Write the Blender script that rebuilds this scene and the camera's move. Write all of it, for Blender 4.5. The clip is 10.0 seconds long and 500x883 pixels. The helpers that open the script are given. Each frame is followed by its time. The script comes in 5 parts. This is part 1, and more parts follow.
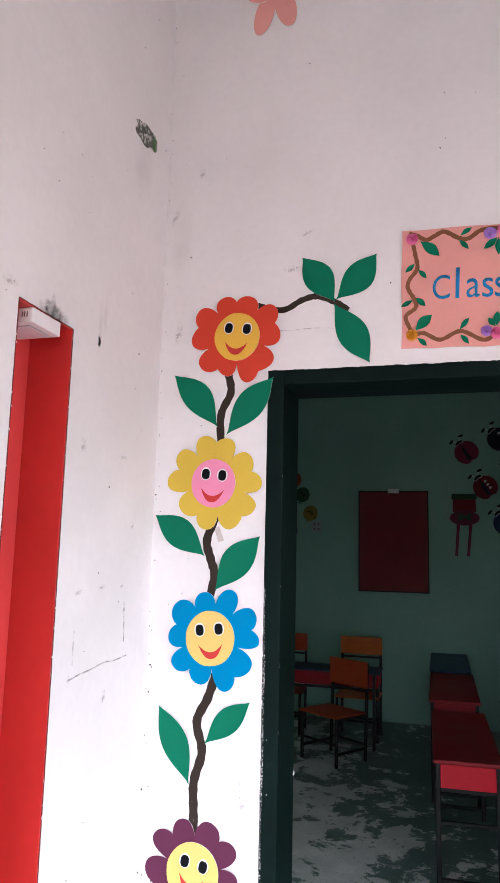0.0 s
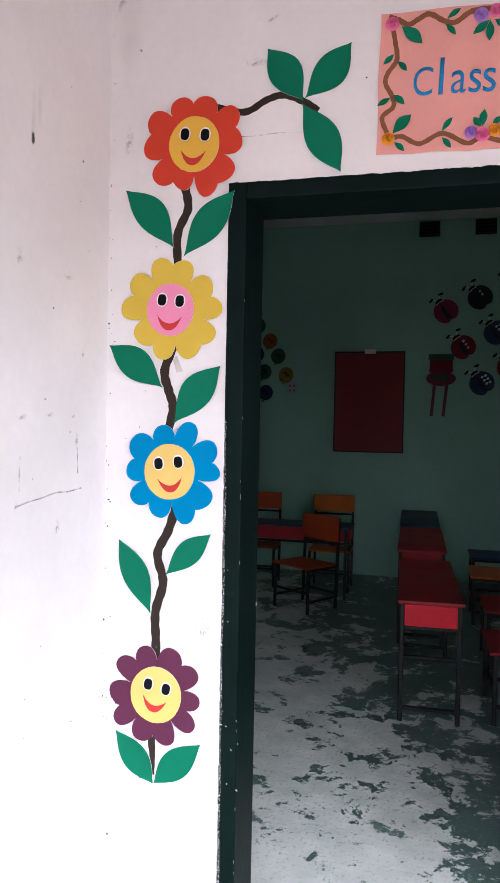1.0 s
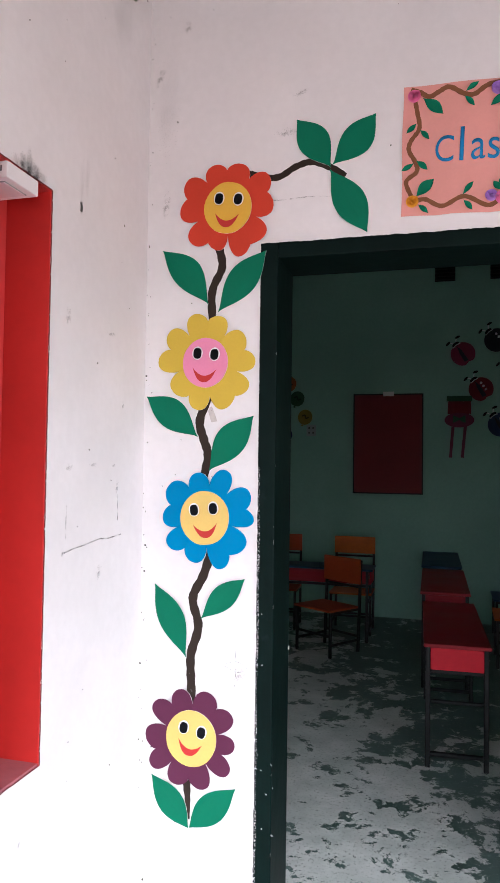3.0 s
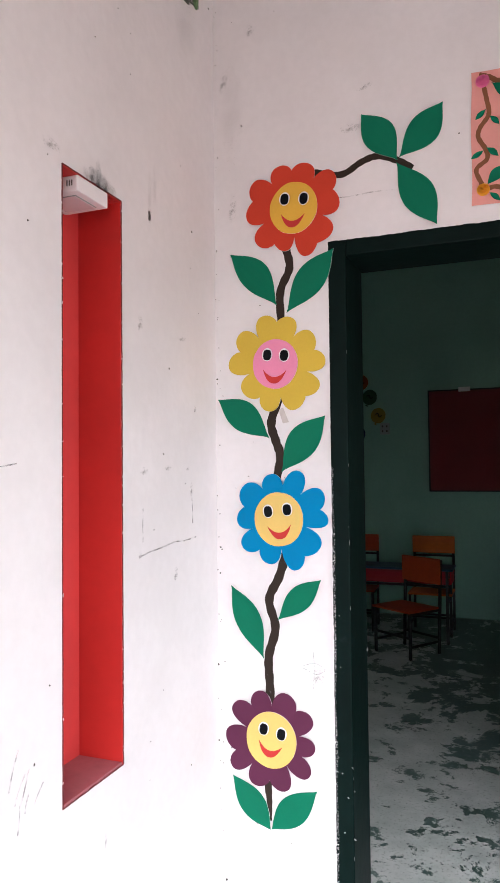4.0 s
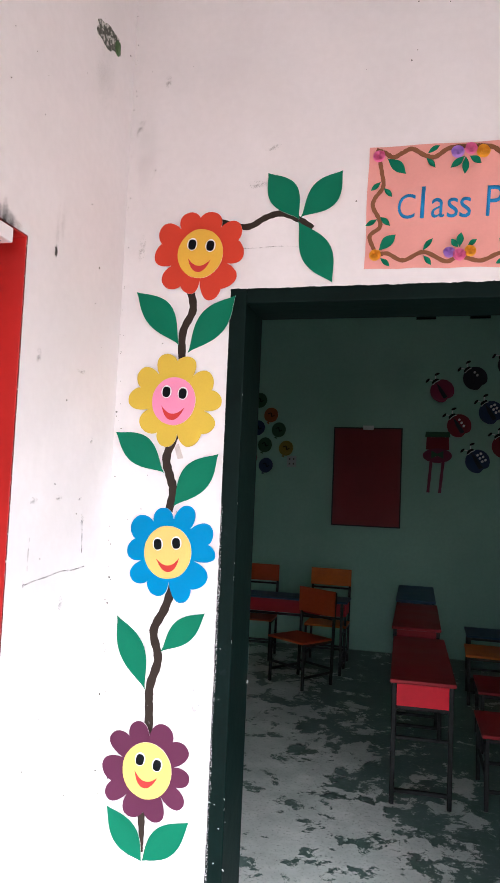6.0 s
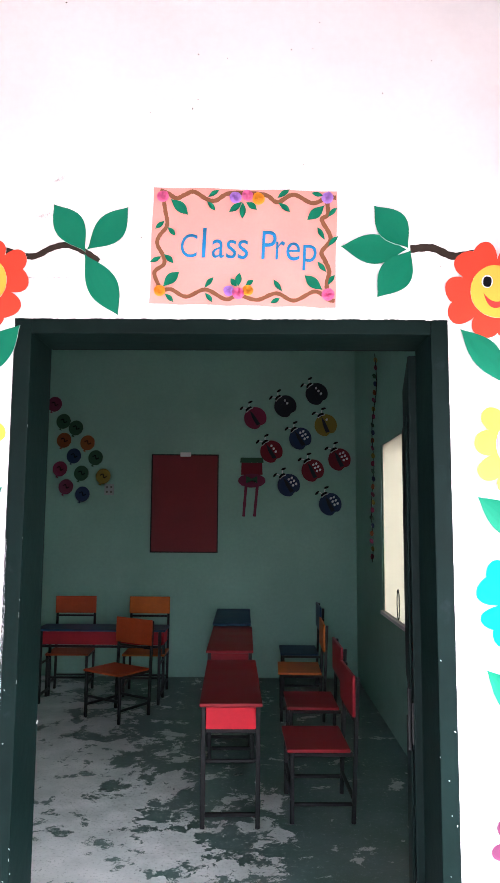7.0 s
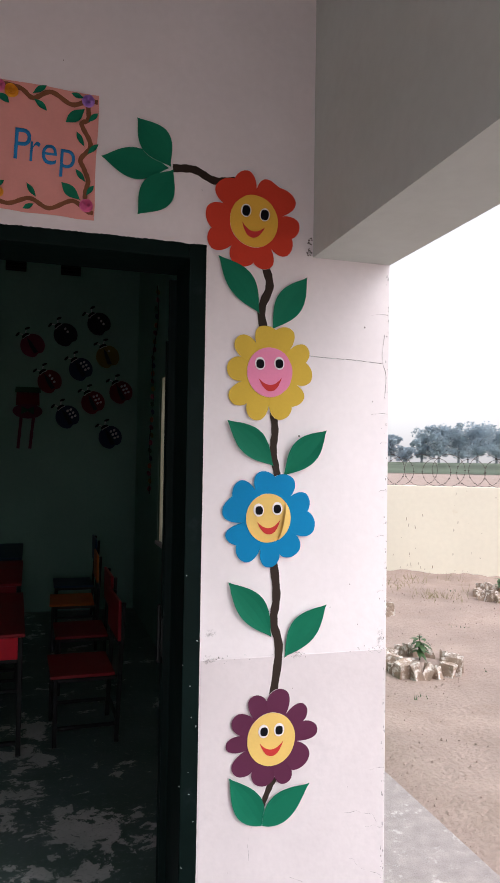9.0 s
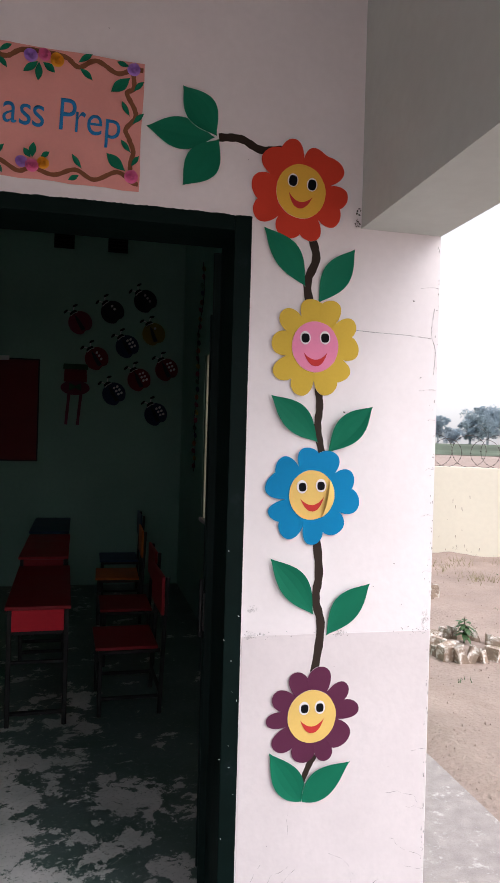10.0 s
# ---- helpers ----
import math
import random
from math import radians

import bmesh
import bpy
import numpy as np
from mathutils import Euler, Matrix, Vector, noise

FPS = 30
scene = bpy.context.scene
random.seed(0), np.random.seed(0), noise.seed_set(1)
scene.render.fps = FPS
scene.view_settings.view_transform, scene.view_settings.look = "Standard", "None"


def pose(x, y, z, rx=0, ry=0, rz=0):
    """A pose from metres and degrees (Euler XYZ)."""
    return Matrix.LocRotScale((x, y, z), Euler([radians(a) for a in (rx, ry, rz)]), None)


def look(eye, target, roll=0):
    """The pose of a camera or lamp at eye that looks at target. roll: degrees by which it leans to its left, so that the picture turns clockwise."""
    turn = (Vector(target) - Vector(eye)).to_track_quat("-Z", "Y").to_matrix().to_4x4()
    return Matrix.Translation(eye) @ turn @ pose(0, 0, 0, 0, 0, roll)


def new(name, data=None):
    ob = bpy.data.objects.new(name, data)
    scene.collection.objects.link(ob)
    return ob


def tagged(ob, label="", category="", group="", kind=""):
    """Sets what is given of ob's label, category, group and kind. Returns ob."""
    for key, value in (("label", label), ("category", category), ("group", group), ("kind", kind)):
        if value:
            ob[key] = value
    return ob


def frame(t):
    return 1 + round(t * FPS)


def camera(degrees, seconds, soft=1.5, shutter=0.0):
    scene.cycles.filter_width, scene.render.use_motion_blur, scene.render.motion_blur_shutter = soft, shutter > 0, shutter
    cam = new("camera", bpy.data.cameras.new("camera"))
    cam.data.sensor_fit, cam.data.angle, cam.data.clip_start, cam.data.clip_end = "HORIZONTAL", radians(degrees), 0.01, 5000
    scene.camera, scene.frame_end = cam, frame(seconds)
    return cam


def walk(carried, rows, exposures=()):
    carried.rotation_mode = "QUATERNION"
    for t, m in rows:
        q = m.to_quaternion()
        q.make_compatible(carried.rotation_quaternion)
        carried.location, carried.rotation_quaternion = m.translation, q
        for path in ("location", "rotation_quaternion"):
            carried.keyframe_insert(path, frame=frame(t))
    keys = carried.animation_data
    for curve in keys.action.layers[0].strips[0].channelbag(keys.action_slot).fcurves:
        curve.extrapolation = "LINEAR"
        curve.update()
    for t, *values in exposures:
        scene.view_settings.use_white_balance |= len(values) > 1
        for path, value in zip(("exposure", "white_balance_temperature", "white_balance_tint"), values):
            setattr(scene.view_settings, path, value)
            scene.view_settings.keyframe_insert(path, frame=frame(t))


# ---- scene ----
cam = camera(39.1, 10.0, soft=1.0)
PATH = [
    (0, (0.21, -1.982, 1.652), (-0.337, -0.083, 1.959), 1.4),
    (0.5, (0.216, -1.887, 1.58), (-0.344, 0.028, 1.714), 1.2),
    (1, (0.229, -1.84, 1.537), (-0.262, 0.098, 1.488), 1.1),
    (1.5, (0.206, -1.854, 1.536), (-0.295, 0.082, 1.505), 0.7),
    (2, (0.198, -1.878, 1.539), (-0.303, 0.058, 1.522), 0.7),
    (3.3, (0.2, -1.926, 1.559), (-0.373, -0.011, 1.634), 0.6),
    (3.5, (0.198, -1.923, 1.556), (-0.429, -0.025, 1.608), 0.3),
    (4, (0.2, -1.918, 1.556), (-0.53, -0.057, 1.624), -0.6),
    (4.5, (0.202, -1.923, 1.557), (-0.553, -0.074, 1.653), -0.4),
    (5, (0.197, -1.924, 1.556), (-0.541, -0.067, 1.633), 0.6),
    (5.2, (0.21, -1.922, 1.561), (-0.5, -0.054, 1.641), 1.4),
    (6.3, (0.315, -1.983, 1.598), (-0.072, -0.028, 1.762), 1.6),
    (6.5, (0.344, -1.985, 1.6), (0.044, -0.015, 1.779), 0.8),
    (7, (0.4, -1.989, 1.603), (0.377, -0.002, 1.828), 0.4),
    (7.5, (0.439, -1.99, 1.598), (0.657, -0.015, 1.82), 0.1),
    (8, (0.47, -1.998, 1.59), (0.857, -0.045, 1.778), 0.2),
    (8.5, (0.489, -2.002, 1.576), (1.001, -0.075, 1.732), 1.0),
    (9, (0.504, -1.991, 1.556), (1.065, -0.072, 1.613), 0.9),
    (9.5, (0.516, -1.978, 1.549), (1.03, -0.045, 1.536), 0.5),
    (10, (0.514, -1.968, 1.545), (0.953, -0.017, 1.541), 1.6),
]
EXPOSURES = [(0, 1.93, 5950, 12), (1, 1.85, 5950, 12), (2.2, 1.78, 5950, 12), (3.5, 1.81, 6100, 11), (4.5, 1.59, 6250, 11), (5.2, 1.61, 6200, 11), (6.3, 2.27, 6000, 11),
             (6.5, 2.35, 5900, 9), (6.8, 2.91, 5950, 16), (7.0, 3.11, 5950, 16), (7.3, 2.68, 6000, 13), (7.5, 2.40, 5900, 8), (8.0, 1.29, 6050, 9), (8.5, 0.54, 6250, 12), (9.0, 0.36, 6400, 16), (10, 0.41, 6400, 16)]
walk(cam, [(t, look(eye, target, roll)) for t, eye, target, roll in PATH], EXPOSURES)


# ---------------------------------------------------------------- light
world = bpy.data.worlds.new("sky")
scene.world = world
world.use_nodes = True
wn = world.node_tree.nodes
sky = wn.new("ShaderNodeTexSky")
sky.sky_type, sky.sun_disc = "NISHITA", False
sky.sun_elevation, sky.sun_rotation = radians(46), radians(147)
sky.air_density, sky.dust_density, sky.ozone_density = 1.0, 3.0, 1.0
wn["Background"].inputs["Strength"].default_value = 0.13
pale = wn.new("ShaderNodeHueSaturation")
pale.inputs["Saturation"].default_value = 0.25
haze = wn.new("ShaderNodeMix")
haze.data_type, haze.blend_type, haze.clamp_factor = "RGBA", "ADD", False
haze.inputs[0].default_value = 1.0
haze.inputs[7].default_value = (3.3, 3.3, 3.3, 1)
world.node_tree.links.new(sky.outputs["Color"], pale.inputs["Color"])
world.node_tree.links.new(pale.outputs["Color"], haze.inputs[6])
world.node_tree.links.new(haze.outputs[2], wn["Background"].inputs["Color"])

sun = new("sun", bpy.data.lights.new("sun", "SUN"))
sun.data.energy, sun.data.angle, sun.data.color = 1.2, radians(60), (1.0, 0.96, 0.92)
sun.matrix_world = look((0, 0, 0), (-0.38, 0.58, -0.72))


# ---------------------------------------------------------------- materials
def mat(name, colour, rough=0.6, metal=0.0, spread=0.12, scale=6.0, fine=60.0, bump=0.15, dirt=None, dirt_scale=2.0,
        dirt_from=0.58, dirt_to=0.72, harsh=0.66, gloss=0.5, per_piece=0.0, deep=0.004):
    """A surface with slow and fine variation, relief and, if asked for, patches of a second colour."""
    m = bpy.data.materials.new(name)
    m.use_nodes = True
    t, n = m.node_tree, m.node_tree.nodes
    b = n["Principled BSDF"]
    b.inputs["Metallic"].default_value = metal
    b.inputs["Specular IOR Level"].default_value = gloss
    co = n.new("ShaderNodeTexCoord").outputs["Object"]

    def noise_at(size, detail=4.0, harsh=0.5):
        x = n.new("ShaderNodeTexNoise")
        x.inputs["Scale"].default_value, x.inputs["Detail"].default_value = size, detail
        x.inputs["Roughness"].default_value = harsh
        t.links.new(co, x.inputs["Vector"])
        return x.outputs["Fac"]

    def blend(kind, fac, a, c):
        x = n.new("ShaderNodeMix")
        x.data_type, x.blend_type = "RGBA", kind
        for key, value in (("Factor", fac), ("A", a), ("B", c)):
            s = [i for i in x.inputs if i.name == key and (i.type == ("VALUE" if key == "Factor" else "RGBA"))][0]
            if isinstance(value, bpy.types.NodeSocket):
                t.links.new(value, s)
            else:
                s.default_value = value if key == "Factor" else (*value, 1)
        return [o for o in x.outputs if o.type == "RGBA"][0]

    def ramp(fac, a, c):
        x = n.new("ShaderNodeMapRange")
        x.inputs["From Min"].default_value, x.inputs["From Max"].default_value = a, c
        t.links.new(fac, x.inputs["Value"])
        return x.outputs["Result"]

    slow, quick = noise_at(scale), noise_at(fine, 6.0)
    low = tuple(c * (1 - spread) for c in colour)
    high = tuple(min(1, c * (1 + spread * 0.6)) for c in colour)
    out = blend("MIX", ramp(slow, 0.3, 0.7), low, high)
    out = blend("MULTIPLY", 0.5, out, blend("MIX", ramp(quick, 0.35, 0.65), (1 - spread,) * 3, (1, 1, 1)))
    if per_piece:
        info = n.new("ShaderNodeObjectInfo").outputs["Random"]
        out = blend("MULTIPLY", 1.0, out, blend("MIX", info, (1 - per_piece,) * 3, (1, 1, 1)))
    if dirt:
        out = blend("MIX", ramp(noise_at(dirt_scale, 12.0, harsh), dirt_from, dirt_to), out, dirt)
    t.links.new(out, b.inputs["Base Color"])
    r = n.new("ShaderNodeMapRange")
    r.inputs["To Min"].default_value, r.inputs["To Max"].default_value = max(0.03, rough - 0.08), min(1, rough + 0.1)
    t.links.new(slow, r.inputs["Value"])
    t.links.new(r.outputs["Result"], b.inputs["Roughness"])
    if bump:
        x = n.new("ShaderNodeBump")
        x.inputs["Strength"].default_value, x.inputs["Distance"].default_value = bump, deep
        t.links.new(quick, x.inputs["Height"])
        t.links.new(x.outputs["Normal"], b.inputs["Normal"])
    return m


WALL = mat("white_wall_paint", (0.80, 0.77, 0.785), 0.75, spread=0.06, scale=2.4, fine=42, bump=0.16,
           dirt=(0.74, 0.71, 0.715), dirt_scale=2.1, dirt_from=0.52, dirt_to=0.82)
# greyer than the wall white: the beam's shade is mixed into its paint
BEAM = mat("shaded_beam_paint", (0.53, 0.575, 0.54), 0.8, spread=0.07, scale=1.2, fine=30, bump=0.25,
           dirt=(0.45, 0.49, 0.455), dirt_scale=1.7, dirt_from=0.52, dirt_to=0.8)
DADO = mat("patched_plaster", (0.70, 0.655, 0.665), 0.8, spread=0.06, scale=5, fine=50, bump=0.18,
           dirt=(0.6, 0.57, 0.58), dirt_scale=5, dirt_from=0.55, dirt_to=0.75)
ROOM = mat("pale_green_distemper", (0.255, 0.46, 0.385), 0.8, spread=0.12, scale=1.2, fine=30, bump=0.2,
           dirt=(0.21, 0.39, 0.32), dirt_scale=1.5, dirt_from=0.5, dirt_to=0.75)
CEIL = mat("ceiling_whitewash", (0.68, 0.68, 0.66), 0.85, spread=0.06, scale=1.5, fine=30)
APRON = mat("apron_concrete", (0.43, 0.375, 0.365), 0.9, spread=0.16, scale=16, fine=160, bump=0.9,
            dirt=(0.60, 0.56, 0.55), dirt_scale=13, dirt_from=0.56, dirt_to=0.64, harsh=0.74)
# unseen floor, made dark to cut the light it bounces onto the walls
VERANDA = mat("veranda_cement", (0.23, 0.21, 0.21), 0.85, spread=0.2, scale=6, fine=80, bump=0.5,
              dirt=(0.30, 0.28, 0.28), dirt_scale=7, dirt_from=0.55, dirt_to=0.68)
SOIL = mat("dry_soil", (0.42, 0.325, 0.28), 0.95, spread=0.20, scale=1.4, fine=34, bump=0.8, deep=0.02,
           dirt=(0.35, 0.265, 0.22), dirt_scale=2.6, dirt_from=0.52, dirt_to=0.7)
FIELD = mat("green_crop", (0.27, 0.34, 0.25), 0.9, spread=0.3, scale=0.03, fine=0.6, bump=0)
BOUNDARY = mat("cream_boundary_wall", (0.80, 0.75, 0.63), 0.85, spread=0.06, scale=0.7, fine=14, bump=0.3,
               dirt=(0.70, 0.62, 0.48), dirt_scale=2.2, dirt_from=0.64, dirt_to=0.75)
# shutter red repeats the reveal red with extra light put into its colour
SHUTTER_RED = mat("lit_red_paint", (0.65, 0.055, 0.055), 0.45, spread=0.1, scale=4, fine=30, bump=0.1)
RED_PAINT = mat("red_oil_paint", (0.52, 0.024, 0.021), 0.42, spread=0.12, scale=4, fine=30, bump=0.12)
EDGE_RED = mat("dark_red_edge", (0.16, 0.014, 0.016), 0.6, spread=0.3, scale=40, bump=0.1)
SILL_RED = mat("dusty_red_paint", (0.42, 0.13, 0.15), 0.7, spread=0.15, scale=9, fine=50, bump=0.3)
FRAME = mat("dark_door_paint", (0.003, 0.010, 0.009), 0.5, spread=0.25, scale=3, fine=24, bump=0.22,
            dirt=(0.014, 0.022, 0.026), dirt_scale=9, dirt_from=0.62, dirt_to=0.8, gloss=0.06)
CHIP = mat("bare_chip", (0.55, 0.55, 0.54), 0.8, spread=0.2, scale=30)
HOLE = mat("crumbled_hole", (0.10, 0.11, 0.09), 0.95, spread=0.5, scale=40, fine=160, bump=0.8,
           dirt=(0.5, 0.5, 0.47), dirt_scale=60, dirt_from=0.5, dirt_to=0.56)
SCRAP = mat("pale_tape", (0.58, 0.52, 0.50), 0.5, spread=0.1, scale=30, bump=0)
SPECK = mat("dark_speck", (0.10, 0.09, 0.085), 0.9, spread=0.3, scale=30)
MOULD = mat("soot_streak", (0.46, 0.46, 0.45), 0.9, spread=0.3, scale=30)


def broken(m, scale, a, b, edge=False, most=1.0):
    """Lets the surface below show through in patches; edge: fading towards the rim of the piece as well."""
    t, n = m.node_tree, m.node_tree.nodes
    co = n.new("ShaderNodeTexCoord")
    x = n.new("ShaderNodeTexNoise")
    x.inputs["Scale"].default_value, x.inputs["Detail"].default_value, x.inputs["Roughness"].default_value = scale, 8, 0.65
    t.links.new(co.outputs["Object"], x.inputs["Vector"])
    r = n.new("ShaderNodeMapRange")
    r.inputs["From Min"].default_value, r.inputs["From Max"].default_value, r.inputs["To Max"].default_value = a, b, most
    t.links.new(x.outputs["Fac"], r.inputs["Value"])
    amount = r.outputs["Result"]
    if edge:
        flat = n.new("ShaderNodeVectorMath")
        flat.operation, flat.inputs[1].default_value, flat.inputs[2].default_value = "MULTIPLY_ADD", (2, 0, 2), (-1, 0, -1)
        t.links.new(co.outputs["Generated"], flat.inputs[0])
        far = n.new("ShaderNodeVectorMath")
        far.operation = "LENGTH"
        t.links.new(flat.outputs["Vector"], far.inputs[0])
        fade = n.new("ShaderNodeMapRange")
        fade.interpolation_type = "SMOOTHSTEP"
        fade.inputs["From Min"].default_value, fade.inputs["From Max"].default_value = 1.0, 0.1
        t.links.new(far.outputs["Value"], fade.inputs["Value"])
        both = n.new("ShaderNodeMath")
        both.operation = "MULTIPLY"
        t.links.new(amount, both.inputs[0])
        t.links.new(fade.outputs["Result"], both.inputs[1])
        amount = both.outputs[0]
    t.links.new(amount, n["Principled BSDF"].inputs["Alpha"])
    return m


SOOT = broken(mat("soft_soot", (0.06, 0.075, 0.07), 0.95, spread=0.3, scale=30, bump=0), 26, 0.40, 0.80, True, 0.75)
SMUDGE = broken(mat("grey_smudge", (0.36, 0.36, 0.35), 0.95, spread=0.2, scale=20, bump=0), 9, 0.35, 0.85, True, 0.09)
SCUFF = broken(mat("rubbed_scuff", (0.38, 0.37, 0.37), 0.95, spread=0.2, scale=30, bump=0), 55, 0.46, 0.76, True, 0.42)
LINE = broken(mat("broken_crack", (0.36, 0.35, 0.35), 0.95, spread=0.2, scale=30, bump=0), 45, 0.44, 0.70, False, 0.62)
SCRAPED = broken(mat("scraped_plaster", (0.66, 0.65, 0.65), 0.9, spread=0.2, scale=30, bump=0), 230, 0.49, 0.63)
broken(MOULD, 60, 0.42, 0.56)
WHITE_PLASTIC = mat("white_plastic", (0.80, 0.78, 0.80), 0.35, spread=0.03, scale=8, bump=0.02)
SWITCH = mat("grey_plastic", (0.30, 0.33, 0.33), 0.5, spread=0.05, scale=8, bump=0.02)
DIFFUSER = mat("lamp_diffuser", (0.70, 0.62, 0.66), 0.4, spread=0.03, scale=8, bump=0.02)
TUBE = mat("black_steel_tube", (0.008, 0.009, 0.010), 0.5, metal=0.0, gloss=0.25, spread=0.3, scale=12, fine=60, bump=0.1)
BOARD = mat("maroon_board", (0.20, 0.022, 0.028), 0.75, spread=0.12, scale=4, fine=60, bump=0.1)
BRICK = mat("broken_brick", (0.44, 0.33, 0.255), 0.92, spread=0.25, scale=14, fine=60, bump=0.7,
            dirt=(0.78, 0.74, 0.70), dirt_scale=7, dirt_from=0.49, dirt_to=0.58, per_piece=0.35)
RUST = mat("rusty_wire", (0.12, 0.095, 0.085), 0.7, metal=0.3, spread=0.3, scale=20, bump=0)
TWIG = mat("bark", (0.11, 0.085, 0.06), 0.9, spread=0.3, scale=5)
LEAF = mat("sapling_leaf", (0.06, 0.13, 0.045), 0.5, spread=0.3, scale=9, bump=0)
# distant haze is painted into these pale blue-grey leaf and bark colours
TREE = mat("hazy_foliage", (0.46, 0.54, 0.59), 0.8, spread=0.35, scale=0.5, fine=3, bump=0)
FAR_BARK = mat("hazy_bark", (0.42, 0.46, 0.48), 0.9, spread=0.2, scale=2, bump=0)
MUD = mat("mud_splash", (0.42, 0.34, 0.26), 0.95, spread=0.3, scale=9, bump=0)
DRY = mat("dry_grass", (0.33, 0.28, 0.16), 0.9, spread=0.3, scale=5, bump=0)
EDGE = mat("cut_paper_edge", (0.78, 0.76, 0.74), 0.7, spread=0.03, bump=0)


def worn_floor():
    """Cement with flaking remains of a dark green finish, which lasts longest away from the trodden way in; the
    doorway's pool of light is painted in with it.
    """
    m = bpy.data.materials.new("worn_cement_floor")
    m.use_nodes = True
    t, n = m.node_tree, m.node_tree.nodes
    b = n["Principled BSDF"]
    co = n.new("ShaderNodeTexCoord").outputs["Object"]

    def cloud(scale, detail, harsh, warp=0.0):
        x = n.new("ShaderNodeTexNoise")
        for key, value in (("Scale", scale), ("Detail", detail), ("Roughness", harsh), ("Distortion", warp)):
            x.inputs[key].default_value = value
        t.links.new(co, x.inputs["Vector"])
        return x.outputs["Fac"]

    def span(value, a, c, low=0.0, high=1.0):
        x = n.new("ShaderNodeMapRange")
        for key, v in (("From Min", a), ("From Max", c), ("To Min", low), ("To Max", high)):
            x.inputs[key].default_value = v
        t.links.new(value, x.inputs["Value"])
        return x.outputs["Result"]

    def maths(kind, a, c):
        x = n.new("ShaderNodeMath")
        x.operation = kind
        for i, v in enumerate((a, c)):
            if isinstance(v, float):
                x.inputs[i].default_value = v
            else:
                t.links.new(v, x.inputs[i])
        return x.outputs[0]

    def between(fac, a, c):
        x = n.new("ShaderNodeMix")
        x.data_type = "RGBA"
        t.links.new(fac, x.inputs[0])
        for i, v in ((6, a), (7, c)):
            if isinstance(v, tuple):
                x.inputs[i].default_value = (*v, 1)
            else:
                t.links.new(v, x.inputs[i])
        return x.outputs[2]

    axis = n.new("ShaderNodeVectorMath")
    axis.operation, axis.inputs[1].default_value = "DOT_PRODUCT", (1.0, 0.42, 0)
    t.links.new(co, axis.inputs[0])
    # less green near the door: trodden wear plus the door's light, painted in
    kept_unlit = span(axis.outputs["Value"], 0.35, 1.7, -0.045, 0.078)
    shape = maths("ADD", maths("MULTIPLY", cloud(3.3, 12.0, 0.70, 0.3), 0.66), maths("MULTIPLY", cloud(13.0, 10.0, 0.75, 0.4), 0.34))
    finish = span(maths("ADD", shape, kept_unlit), 0.497, 0.512)
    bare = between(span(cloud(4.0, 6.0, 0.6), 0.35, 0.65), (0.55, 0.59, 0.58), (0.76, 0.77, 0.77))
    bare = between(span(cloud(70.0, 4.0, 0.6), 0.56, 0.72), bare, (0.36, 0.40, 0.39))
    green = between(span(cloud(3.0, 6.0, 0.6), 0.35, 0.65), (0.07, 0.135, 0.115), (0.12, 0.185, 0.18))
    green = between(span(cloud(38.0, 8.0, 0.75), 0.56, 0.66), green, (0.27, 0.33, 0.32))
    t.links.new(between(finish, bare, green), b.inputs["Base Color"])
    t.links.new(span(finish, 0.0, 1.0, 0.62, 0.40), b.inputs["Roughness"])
    relief = n.new("ShaderNodeBump")
    relief.inputs["Strength"].default_value, relief.inputs["Distance"].default_value = 0.5, 0.004
    t.links.new(maths("ADD", finish, maths("MULTIPLY", cloud(60.0, 6.0, 0.6), 0.5)), relief.inputs["Height"])
    t.links.new(relief.outputs["Normal"], b.inputs["Normal"])
    return m


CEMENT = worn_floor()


def card(name, colour, rough=0.62):
    return mat(name, colour, rough, spread=0.05, scale=9, fine=140, bump=0.05, gloss=0.12)


GREEN = card("green_card", (0.004, 0.16, 0.088))
ORANGE = card("orange_red_card", (0.60, 0.055, 0.028))
YELLOW = card("mustard_card", (0.64, 0.45, 0.06))
BLUE = card("blue_card", (0.0, 0.215, 0.46))
PURPLE = card("purple_card", (0.105, 0.024, 0.060))
FACE = card("buttery_card", (0.76, 0.53, 0.16))
FACE_DEEP = card("sunny_yellow_card", (0.76, 0.45, 0.06))
PINK = card("pink_card", (0.80, 0.27, 0.44))
BLACK = card("black_card", (0.004, 0.005, 0.007), 0.8)
WHITE = card("white_card", (0.80, 0.78, 0.80))
MOUTH = card("red_card", (0.54, 0.045, 0.040))
BROWN = card("dark_brown_card", (0.034, 0.024, 0.019))
SALMON = card("salmon_card", (0.76, 0.345, 0.31))
VINE = card("vine_brown_card", (0.22, 0.092, 0.045))
LETTER = card("letter_blue_card", (0.020, 0.22, 0.50))
ROSE_PINK = card("rose_pink_paper", (0.84, 0.22, 0.45))
ROSE_LILAC = card("lilac_paper", (0.52, 0.30, 0.75))
ROSE_AMBER = card("amber_paper", (0.85, 0.42, 0.04))
PANEL_RED = mat("red_painted_board", (0.29, 0.011, 0.019), 0.5, gloss=0.25, spread=0.12, scale=5, fine=40, bump=0.06)
# desk red again, with the door's daylight put into it for end panels
PANEL_LIT = mat("lit_red_board", (0.64, 0.012, 0.030), 0.5, gloss=0.2, spread=0.08, scale=5, fine=40, bump=0.06)
PANEL_ORANGE = mat("orange_painted_board", (0.60, 0.14, 0.015), 0.5, gloss=0.25, spread=0.15, scale=5, fine=40, bump=0.06)
